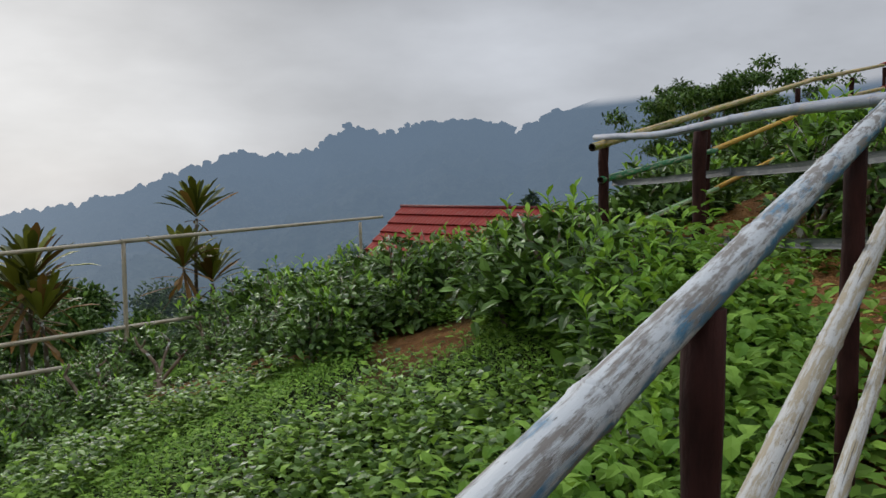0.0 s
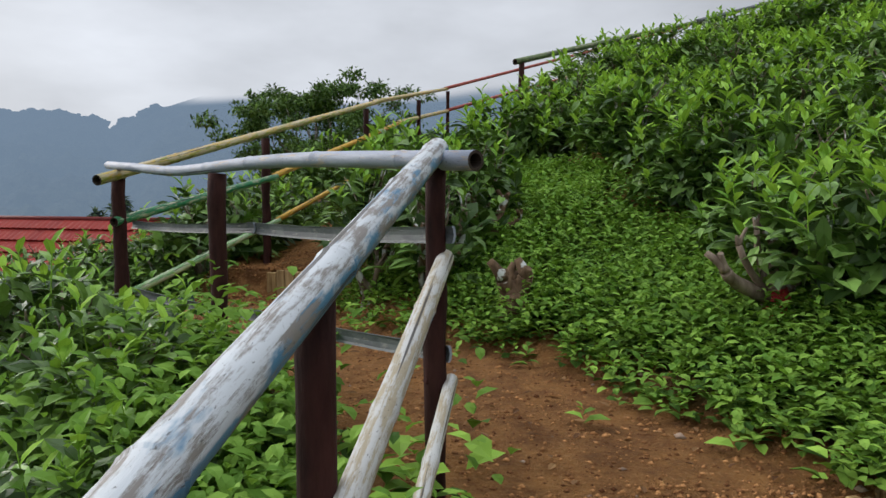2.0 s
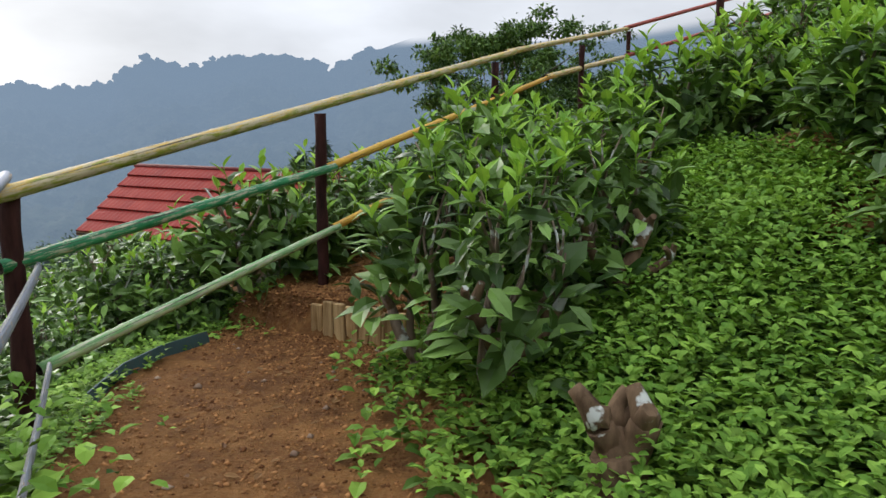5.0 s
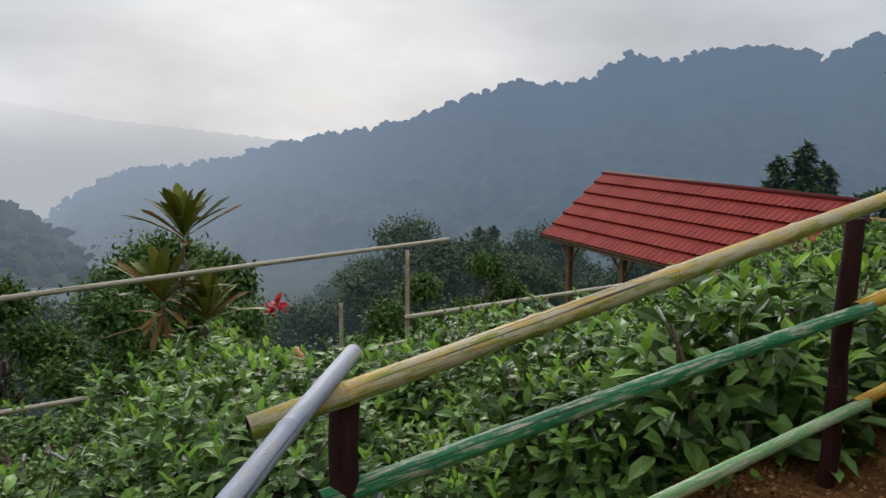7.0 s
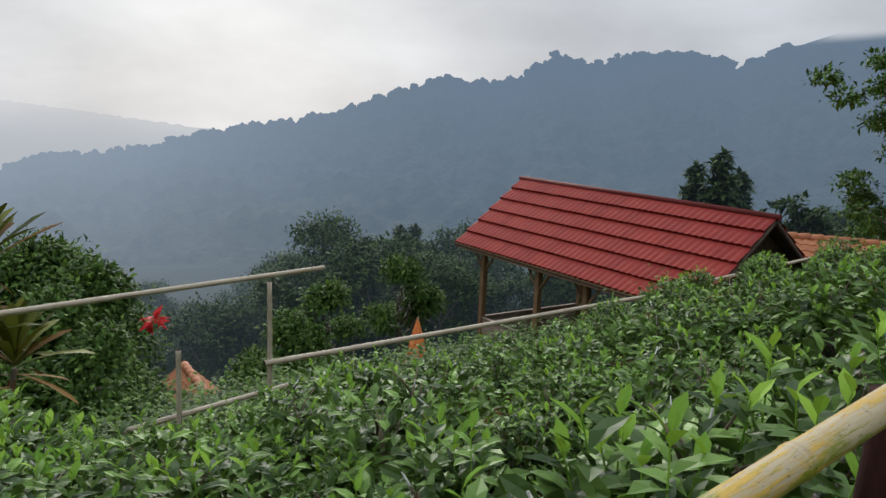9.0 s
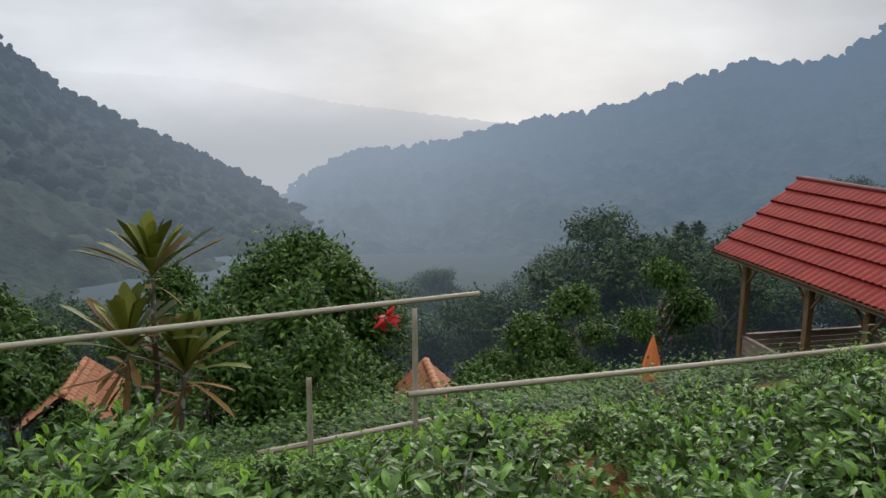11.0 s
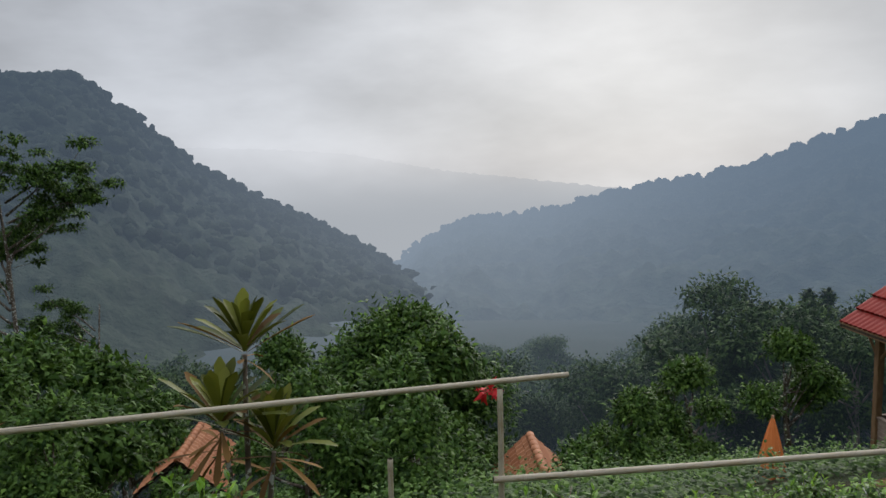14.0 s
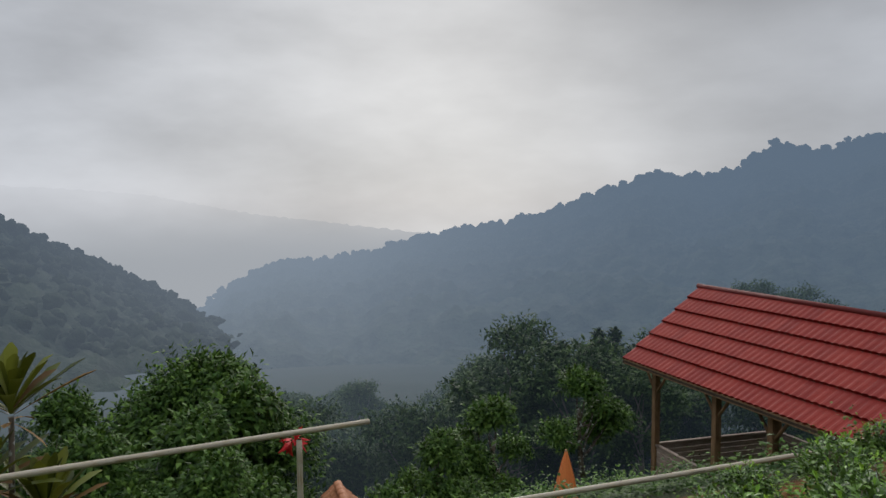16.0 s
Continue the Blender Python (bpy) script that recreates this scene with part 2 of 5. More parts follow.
STAKE = wood_material("split_bamboo_stake", (0.16, 0.085, 0.03), (0.56, 0.39, 0.19))
PAV_WOOD = wood_material("pavilion_timber", (0.20, 0.11, 0.055), (0.38, 0.24, 0.13), (14, 14, 3))
PAV_PLANK = wood_material("pavilion_plank", (0.26, 0.19, 0.15), (0.48, 0.38, 0.31), (3, 3, 22))
DARK_TIMBER = wood_material("dark_timber", (0.03, 0.02, 0.015), (0.10, 0.07, 0.05), (10, 10, 3))


def roof_material(name, dark, light, stain, scale=5.0, pan=0.0):
    m, n = material(name)
    at = n.add("ShaderNodeTexCoord").outputs["Object"]
    tone = n.add("ShaderNodeObjectInfo").outputs["Random"]
    big = n.noise(scale, at, 5.0)
    if pan:                                 # each pressed tile has a shade of its own
        x = n.add("ShaderNodeSeparateXYZ", {0: at}).outputs["X"]
        cell = n.math("FLOOR", n.math("ADD", n.math("DIVIDE", x, pan), n.math("MULTIPLY", tone, 37.0)))
        tone = n.math("ADD", n.math("MULTIPLY", tone, 0.3), n.math("MULTIPLY", n.add("ShaderNodeTexWhiteNoise", {"W": n.math("ADD", cell, n.math("MULTIPLY", tone, 91.0))}, noise_dimensions="1D").outputs[0], 0.7))
    colour = n.mix(n.math("ADD", n.math("MULTIPLY", big, 0.5), n.math("MULTIPLY", tone, 0.5)), dark, light)
    spots = n.ramp(n.noise(scale * 5, at, 5.0, 0.7), [(0.55, 0.0), (0.72, 0.7)])
    colour = n.mix(spots, colour, stain)
    n.out(principled(n, colour, 0.66, bump(n, n.noise(scale * 16, at), 0.25, 0.004), Specular_IOR_Level=0.2))
    return m


RED_TILE = roof_material("red_roof_tile", (0.18, 0.014, 0.013), (0.34, 0.040, 0.026), (0.15, 0.028, 0.022), 5.0, 0.355)
RED_RIDGE = roof_material("dark_red_ridge", (0.10, 0.02, 0.018), (0.17, 0.03, 0.026), (0.06, 0.025, 0.02))
CLAY_TILE = roof_material("clay_roof_tile", (0.34, 0.12, 0.055), (0.52, 0.24, 0.12), (0.13, 0.075, 0.05), 2.0)
TEAL_TIN = roof_material("teal_tin", (0.20, 0.34, 0.30), (0.30, 0.45, 0.40), (0.24, 0.36, 0.33), 1.2)
CEMENT = roof_material("ridge_cement", (0.20, 0.17, 0.15), (0.33, 0.29, 0.26), (0.10, 0.09, 0.08), 3.0)
WHITE_WALL = roof_material("white_wall", (0.62, 0.62, 0.6), (0.75, 0.75, 0.73), (0.5, 0.48, 0.45), 2.0)
ORANGE_CLOTH = roof_material("orange_cloth", (0.75, 0.20, 0.05), (0.85, 0.28, 0.09), (0.65, 0.16, 0.05), 4.0)
PLASTIC_SHEET = roof_material("dark_plastic_sheet", (0.03, 0.045, 0.05), (0.05, 0.10, 0.10), (0.10, 0.08, 0.06), 6.0)


def soil_material():
    m, n = material("garden_soil")
    at = n.add("ShaderNodeNewGeometry").outputs["Position"]
    bare = n.add("ShaderNodeAttribute", attribute_name="bare").outputs["Fac"]
    fine, mid, big = n.noise(60.0, at, 6.0, 0.7), n.noise(9.0, at, 5.0, 0.6), n.noise(1.3, at, 4.0)
    earth = n.mix(mid, (0.22, 0.088, 0.025), (0.50, 0.245, 0.078))
    earth = n.mix(n.ramp(fine, [(0.45, 0.0), (0.75, 0.7)]), earth, (0.52, 0.30, 0.12))
    earth = n.mix(n.ramp(big, [(0.4, 0.0), (0.65, 0.4)]), earth, (0.16, 0.07, 0.035))
    # plant-covered ground, darkened in colour to deepen the shade between leaves
    green = n.mix(mid, (0.012, 0.022, 0.007), (0.040, 0.062, 0.016))
    green = n.mix(n.ramp(big, [(0.45, 0.0), (0.62, 0.8)]), green, (0.05, 0.035, 0.018))
    worn = n.ramp(n.noise(5.0, at, 5.0, 0.7), [(0.42, 0.0), (0.64, 0.55)])
    earth = n.mix(worn, earth, (0.075, 0.028, 0.012))
    colour = n.mix(bare, green, earth)
    height = n.math("ADD", fine, n.math("MULTIPLY", mid, 1.5))
    # the far ground gets the same mist glow mixed in
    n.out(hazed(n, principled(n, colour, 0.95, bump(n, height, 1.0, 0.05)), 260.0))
    return m


SOIL = soil_material()


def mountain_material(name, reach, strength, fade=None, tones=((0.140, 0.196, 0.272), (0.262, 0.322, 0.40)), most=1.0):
    """Forested slope far off: canopy mottling under thick mist mixed in as glow; fade: (z where it starts turning
    transparent, for cloud, z where it is gone).
    """
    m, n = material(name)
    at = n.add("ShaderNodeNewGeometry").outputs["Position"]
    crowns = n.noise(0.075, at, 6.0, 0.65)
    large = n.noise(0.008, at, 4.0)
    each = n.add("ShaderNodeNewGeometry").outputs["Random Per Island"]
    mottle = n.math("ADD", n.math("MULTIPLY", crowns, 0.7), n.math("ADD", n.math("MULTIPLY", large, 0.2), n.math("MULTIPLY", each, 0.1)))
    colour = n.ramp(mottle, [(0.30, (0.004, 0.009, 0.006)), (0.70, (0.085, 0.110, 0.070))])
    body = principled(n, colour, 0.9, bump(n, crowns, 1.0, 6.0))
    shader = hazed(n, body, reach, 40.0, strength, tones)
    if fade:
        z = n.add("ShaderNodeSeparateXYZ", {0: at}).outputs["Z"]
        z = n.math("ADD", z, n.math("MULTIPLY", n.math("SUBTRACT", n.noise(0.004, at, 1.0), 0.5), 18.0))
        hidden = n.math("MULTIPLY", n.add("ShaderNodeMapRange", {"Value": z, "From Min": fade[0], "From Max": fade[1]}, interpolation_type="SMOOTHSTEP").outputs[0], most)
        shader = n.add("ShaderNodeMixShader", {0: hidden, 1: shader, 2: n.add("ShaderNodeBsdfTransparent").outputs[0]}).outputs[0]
    n.out(shader)
    return m


# ---- building blocks ----
def part(name, bm, mat, parent=None, label="", smooth=False):
    """Links a bmesh as one mesh object under a thing or a part."""
    me = bpy.data.meshes.new(name)
    bm.normal_update()
    bm.to_mesh(me)
    bm.free()
    for k in mat if isinstance(mat, (list, tuple)) else (mat,):
        me.materials.append(k)
    if smooth:
        me.polygons.foreach_set("use_smooth", [True] * len(me.polygons))
    ob = new(name, me)
    if parent:
        ob.parent = parent
    if label:
        ob["label"] = label
    return ob


def in_world(ob):
    """For a part whose mesh is given in the world's own metres."""
    if ob.parent:
        ob.matrix_parent_inverse = ob.parent.matrix_basis.inverted()
    return ob


def thing(name, at, label, category, group="", kind=""):
    ob = new(name)
    ob.matrix_world = at if isinstance(at, Matrix) else Matrix.Translation(at)
    ob.empty_display_size = 0.1
    return tagged(ob, label, category, group, kind)


def mesh_np(name, verts, faces, mats, index=None, parent=None, smooth=False, label=""):
    me = bpy.data.meshes.new(name)
    verts, faces = np.asarray(verts, np.float32), np.asarray(faces, np.int32)
    k = faces.shape[1]
    me.vertices.add(len(verts))
    me.vertices.foreach_set("co", verts.ravel())
    me.loops.add(faces.size)
    me.loops.foreach_set("vertex_index", faces.ravel())
    me.polygons.add(len(faces))
    me.polygons.foreach_set("loop_start", np.arange(0, faces.size, k, dtype=np.int32))
    me.polygons.foreach_set("loop_total", np.full(len(faces), k, np.int32))
    for m in mats:
        me.materials.append(m)
    if index is not None:
        me.polygons.foreach_set("material_index", np.asarray(index, np.int32))
    me.polygons.foreach_set("use_smooth", np.full(len(faces), smooth))
    me.update(calc_edges=True)
    ob = new(name, me)
    if parent:
        ob.parent = parent
    if label:
        ob["label"] = label
    return ob


def unit(v):
    return v / np.maximum(np.linalg.norm(v, axis=-1, keepdims=True), 1e-9)


def leaves(base, way, up, length, width, droop=0.15, fold=0.18, plain=False):
    """Folded leaf blades: arrays of base points, directions, upper sides, lengths and widths. Gives vertices and triangles."""
    n = len(base)
    way = unit(way)
    side = unit(np.cross(way, up))
    top = np.cross(side, way)
    L, W = np.broadcast_to(length, n)[:, None], np.broadcast_to(width, n)[:, None]
    if plain:                               # far foliage: a bent diamond
        edge = base + way * L * 0.45 + top * L * 0.06
        tip = base + way * L - top * L * droop
        verts = np.stack([base, edge - side * W * 0.5, edge + side * W * 0.5, tip], 1).reshape(-1, 3)
        faces = (np.arange(n)[:, None, None] * 4 + np.array([[0, 2, 1], [1, 2, 3]])[None]).reshape(-1, 3)
        return verts, faces
    mid = base + way * L * 0.5 + top * L * 0.04
    low = base + way * L * 0.26 + top * (L * 0.03 + W * fold)
    high = base + way * L * 0.66 + top * (L * 0.02 + W * fold) - top * L * droop * 0.4
    tip = base + way * L - top * L * droop
    verts = np.stack([base, low - side * W * 0.40, low + side * W * 0.40, mid, high - side * W * 0.44, high + side * W * 0.44, tip], 1).reshape(-1, 3)
    tri = np.array([[0, 3, 1], [0, 2, 3], [1, 3, 4], [3, 2, 5], [4, 3, 6], [3, 5, 6]])
    faces = (np.arange(n)[:, None, None] * 7 + tri[None]).reshape(-1, 3)
    return verts, faces


def joined(clouds):
    """One vertex and face array, and a material index, from several leaf clouds."""
    vs, fs, ms, at = [], [], [], 0
    for i, (v, f) in clouds:
        vs.append(v), fs.append(f + at), ms.append(np.full(len(f), i))
        at += len(v)
    return np.concatenate(vs), np.concatenate(fs), np.concatenate(ms)


def tube(bm, points, radii, seg=10, cap=True, uv_shift=0.0, start_cap_mat=0):
    """A round limb along points; UV runs round and along in metres."""
    layer = bm.loops.layers.uv.verify()
    pts = [Vector(p) for p in points]
    rings, along, run = [], [], uv_shift
    ref = None
    for i, p in enumerate(pts):
        d = (pts[min(i + 1, len(pts) - 1)] - pts[max(i - 1, 0)]).normalized()
        if ref is None:
            ref = d.orthogonal().normalized()
        a = (ref - d * ref.dot(d)).normalized()
        ref = a
        b = d.cross(a)
        r = radii[i] if isinstance(radii, (list, tuple)) else radii
        rings.append([bm.verts.new(p + (a * math.cos(2 * math.pi * k / seg) + b * math.sin(2 * math.pi * k / seg)) * r) for k in range(seg)])
        if i:
            run += (p - pts[i - 1]).length
        along.append(run)
    size = 0.25
    for i in range(len(pts) - 1):
        for k in range(seg):
            f = bm.faces.new((rings[i][k], rings[i][(k + 1) % seg], rings[i + 1][(k + 1) % seg], rings[i + 1][k]))
            f.smooth = True
            for loop, (u, v) in zip(f.loops, ((k, i), (k + 1, i), (k + 1, i + 1), (k, i + 1))):
                loop[layer].uv = (u / seg * size, along[v])
    if cap:
        for ring, flip in ((rings[0], True), (rings[-1], False)):
            f = bm.faces.new(ring[::-1] if flip else ring)
            f.material_index = start_cap_mat
    return rings


def box(bm, size, at=(0, 0, 0), turn=None, bevel=0.0):
    made = bmesh.ops.create_cube(bm, size=1.0)["verts"]
    m = Matrix.Translation(at) @ (turn.to_4x4() if turn else Matrix()) @ Matrix.Diagonal((*size, 1))
    bmesh.ops.transform(bm, matrix=m, verts=made)
    if bevel:
        edges = list({e for v in made for e in v.link_edges})
        bmesh.ops.bevel(bm, geom=edges, offset=bevel, segments=1, affect="EDGES")


def bamboo(parent, name, a, b, r0, r1, mat, label="", sag=0.0, seed=0, seg=14, node=0.34, bends=()):
    """A bamboo pole from a to b with node rings, a slight bow and hollow ends."""
    rnd = random.Random(seed)
    a, b = Vector(a), Vector(b)
    length = (b - a).length
    pts, radii = [], []
    marks = [0.0]
    s = rnd.uniform(0.1, node)
    nodes = []
    while s < length - 0.04:
        nodes.append(s)
        s += node * rnd.uniform(0.85, 1.15)
    bend = Vector((rnd.uniform(-1, 1), rnd.uniform(-1, 1), 0)) * 0.012

    def spot(s):
        q = s / length
        p = a.lerp(b, q) + (bend - Vector((0, 0, sag))) * math.sin(math.pi * q)
        for middle, spread, shift in bends:
            p += Vector(shift) * math.exp(-((q - middle) / spread) ** 2)
        return p

    stops = {0.0: 1.0, length: 1.0}
    for s in nodes:
        for ds, k in ((-0.03, 1.0), (-0.008, 1.035), (-0.003, 1.10), (0.002, 1.0), (0.005, 1.09), (0.012, 1.03), (0.035, 0.995)):
            if 0 < s + ds < length:
                stops[s + ds] = k
    for i in range(1, int(length / 0.25)):
        stops.setdefault(i * 0.25, 1.0)
    keys = sorted(stops)
    bm = bmesh.new()
    rings = tube(bm, [spot(s) for s in keys], [(r0 + (r1 - r0) * s / length) * stops[s] for s in keys], seg, False, rnd.uniform(0, 9))
    for ring, q, inward in ((rings[0], 0, 1), (rings[-1], length, -1)):
        c = spot(q)
        d = (b - a).normalized() * inward
        inner = [bm.verts.new(c + (v.co - c) * 0.72) for v in ring]
        deep = [bm.verts.new(c + (v.co - c) * 0.68 + d * 0.05) for v in ring]
        for i in range(seg):
            j = (i + 1) % seg
            for q4 in ((ring[j], ring[i], inner[i], inner[j]), (inner[j], inner[i], deep[i], deep[j])):
                f = bm.faces.new(q4 if inward > 0 else q4[::-1])
                f.material_index = 1
        f = bm.faces.new(deep[::-1] if inward > 0 else deep)
        f.material_index = 1
    return in_world(part(name, bm, (mat, HOLLOW), parent, label))


def round_post(parent, foot, top, r, seed=0, mat=None, seg=12, label=""):
    """A rough round post with knots and a sawn top."""
    rnd = random.Random(seed)
    foot, top = Vector(foot), Vector(top)
    count = 9
    pts = [foot.lerp(top, i / count) + Vector((rnd.uniform(-1, 1), rnd.uniform(-1, 1), 0)) * r * 0.10 for i in range(count + 1)]
    radii = [r * rnd.uniform(0.92, 1.08) for _ in pts]
    bm = bmesh.new()
    tube(bm, pts, radii, seg, True)
    for _ in range(3):
        i = rnd.randrange(2, count - 1)
        a = rnd.uniform(0, 6.28)
        d = Vector((math.cos(a), math.sin(a), 0.3))
        tube(bm, [pts[i] + d * r * 0.6, pts[i] + d * r * 1.25], [r * 0.35, r * 0.22], 6)
    return in_world(part("post", bm, mat or POST_WOOD, parent, label))


# ---- ground ----
# the dirt path: place and height of its middle, with a riser where a row of stakes holds each step
TRACK = np.array([
    (-2.4, -3.4, 0.35), (-0.4, -0.75, 0.90), (0.55, 0.62, 1.18), (1.52, 1.85, 1.46), (2.27, 2.90, 1.58), (2.29, 2.96, 1.76),
    (2.36, 4.2, 1.79), (2.02, 5.6, 1.78), (2.10, 6.75, 1.79), (2.50, 7.15, 1.80), (2.54, 7.20, 1.99), (3.1, 7.8, 2.10),
    (4.95, 9.05, 2.55), (5.0, 9.1, 2.72), (6.9, 11.0, 3.3), (12.0, 12.4, 4.8), (22.0, 15.0, 8.0)])
SIDE_WIDTH = 0.62


def track_at(x, y):
    """Nearest point of the track: signed distance (right of the walk is positive) and its height."""
    x, y = np.asarray(x, float), np.asarray(y, float)
    best = np.full(x.shape, 1e9)
    side, height = np.zeros(x.shape), np.zeros(x.shape)
    for (x0, y0, z0), (x1, y1, z1) in zip(TRACK[:-1], TRACK[1:]):
        dx, dy = x1 - x0, y1 - y0
        q = np.clip(((x - x0) * dx + (y - y0) * dy) / (dx * dx + dy * dy), 0, 1)
        d = np.hypot(x - x0 - q * dx, y - y0 - q * dy)
        s = np.sign((x - x0) * dy - (y - y0) * dx)
        near = d < best - 1e-6
        best = np.where(near, d, best)
        side = np.where(near, s, side)
        height = np.where(near, z0 + q * (z1 - z0), height)
    return best * side, height


def soft_height(x, y, d):
    """Height of the track spread sideways without creases: a mean over its points, the nearest counting most."""
    pts = np.concatenate([np.linspace(a, b, max(2, int(np.hypot(*(b - a)[:2]) / 0.25))) for a, b in zip(TRACK[:-1], TRACK[1:])])
    shape = x.shape
    x, y, d = x.ravel(), y.ravel(), np.abs(d).ravel()
    total, weight = np.zeros(len(x)), np.zeros(len(x))
    for px, py, pz in pts:
        k = np.exp(-np.minimum((np.hypot(x - px, y - py) - d) / (0.16 * d + 0.12), 60))
        total += k * pz
        weight += k
    return (total / weight).reshape(shape)


def smooth_noise(x, y, scale, seed=0):
    """Cheap smooth value noise in the plane, -1 to 1."""
    r = np.random.RandomState(seed)
    out = np.zeros(np.shape(x))
    for k in range(5):
        a, p, f = r.uniform(0, 6.28), r.uniform(0, 6.28), scale * r.uniform(0.6, 1.7)
        out = out + np.sin((x * math.cos(a) + y * math.sin(a)) * f + p + 1.3 * np.sin((x * math.sin(a) - y * math.cos(a)) * f * 0.7 + p * 2))
    return out / 5


def ground_height(x, y):
    x, y = np.asarray(x, float), np.asarray(y, float)
    d, z = track_at(x, y)
    w = SIDE_WIDTH
    off = np.clip((np.abs(d) - 0.6) / 0.35, 0, 1)
    z = z * (1 - off) + soft_height(x, y, d) * off
    right = np.maximum(d - w, 0)
    left = np.maximum(-d - w, 0)
    up = 0.20 * (1 - np.exp(-right / 0.35)) + 0.205 * np.minimum(right, 60) + 0.04 * np.maximum(right - 60, 0)
    down = 0.10 * (1 - np.exp(-left / 0.2)) + 0.30 * np.minimum(left, 6.0) + 0.45 * np.clip(left - 6.0, 0, 70) + 0.12 * np.clip(left - 76, 0, 200) + 0.30 * np.maximum(left - 276, 0)
    h = z + up - down
    rough = np.clip((np.abs(d) - 0.3) / 1.5, 0.12, 1.0)
    far = np.clip((np.abs(d) - 15) / 40, 0, 1)
    h = h + smooth_noise(x, y, 2.2, 3) * 0.05 * rough + smooth_noise(x, y, 9.0, 4) * 0.013 + smooth_noise(x, y, 0.12, 5) * 2.0 * far
    return h


def axis(lo, hi, step, reach, grow=1.09):
    mid = list(np.arange(lo, hi + 1e-6, step))
    out, s, v = [], step, hi
    while v < reach:
        s *= grow
        v += s
        out.append(v)
    back, s, v = [], step, lo
    while v > -reach:
        s *= grow
        v -= s
        back.append(v)
    return np.array(back[::-1] + mid + out)


gx, gy = axis(-2.0, 5.2, 0.06, 4200), axis(0.2, 9.6, 0.06, 4200)
GX, GY = np.meshgrid(gx, gy)
gv = np.stack([GX, GY, ground_height(GX, GY)], -1).reshape(-1, 3)
nx, ny = len(gx), len(gy)
ii = (np.arange(ny - 1)[:, None] * nx + np.arange(nx - 1)[None]).ravel()
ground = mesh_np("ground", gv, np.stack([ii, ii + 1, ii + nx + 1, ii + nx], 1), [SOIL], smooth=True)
gd, _ = track_at(gv[:, 0], gv[:, 1])
wob = smooth_noise(gv[:, 0], gv[:, 1], 3.0, 8) * 0.12
bare = np.clip((SIDE_WIDTH + 0.22 + wob - np.abs(gd)) / 0.2, 0, 1)
bare = np.maximum(bare, np.clip((smooth_noise(gv[:, 0], gv[:, 1], 1.7, 9) - 0.12) * 5, 0, 0.95) * (np.abs(gd) < 9))
ground.data.attributes.new("bare", "FLOAT", "POINT").data.foreach_set("value", bare.astype(np.float32))
tagged(ground, "red-brown dirt path on a green hillside falling into a valley", "ground", kind="structure")


def gz(x, y):
    return float(ground_height(np.array([x]), np.array([y]))[0])


# ---- mountains ----
def mountain(name, label, profile, ridge_far, foot_far, foot_z, mat, tree, step, rows, seed, crowns=0, size=5.0, cloud=1e9, deep=0):
    """A forested slope from its ridge down to its foot; profile: bearing and elevation of the ridge in degrees, as seen from the terrace."""
    b = np.arange(profile[0][0], profile[-1][0], step)
    el = np.interp(b, [p[0] for p in profile], [p[1] for p in profile])
    q = np.linspace(0, 1, rows)[:, None] ** 1.25
    bend = 1 + 0.10 * np.sin(b * 0.21 + seed) * (1 - q)
    dist = (ridge_far * (1 - q) + foot_far * q) * np.where(q > 0, bend, 1)
    spur = smooth_noise(b[None] * 1.0 + 0 * q, q * 20.0, 0.5, seed) * 0.06 * ridge_far * q * (1 - q)
    dist = dist + spur
    dist[0] = ridge_far
    x = MIDDLE[0] + dist * np.sin(np.radians(b))[None]
    y = MIDDLE[1] + dist * np.cos(np.radians(b))[None]
    top = 3.3 + ridge_far * np.tan(np.radians(el + 0.02))[None]
    z = top * (1 - q) ** 1.15 + foot_z * (1 - (1 - q) ** 1.15)
    v = np.stack([x, y, z], -1).reshape(-1, 3)
    lift = np.empty(len(v))
    for i, p in enumerate(v):
        s = Vector((p[0], p[1], p[2] * 0.6)) / tree
        lift[i] = (0.75 - noise.voronoi(s)[0][0]) * 0.75 + 0.8 * noise.noise(s * 0.35 + Vector((seed, 0, 0))) + 0.25 * noise.noise(s * 2.7)
    crest = np.repeat(np.clip(1 - np.arange(rows) / 3.0, 0, 1), len(b))
    for i in np.nonzero(crest)[0]:
        s = Vector((v[i, 0], v[i, 1], 0)) / (tree * 0.55)
        lift[i] += crest[i] * (0.25 * max(0.0, noise.noise(s)) + 0.35 * max(0.0, 0.55 - noise.voronoi(s * 0.8)[0][0]))
    lift = lift * np.clip((cloud + 12 - v[:, 2]) / 20, 0, 1)
    v[:, 2] += lift * tree * 0.85 - tree * 0.40
    cols = len(b)
    i = (np.arange(rows - 1)[:, None] * cols + np.arange(cols - 1)[None]).ravel()
    ob = mesh_np(name, v, np.stack([i, i + cols, i + cols + 1, i + 1], 1), [mat], smooth=True)
    if crowns:
        canopy(v.reshape(rows, cols, 3), crowns, size, mat, seed, cloud, deep or rows - 1)
    return tagged(ob, label, "mountain", kind="structure")


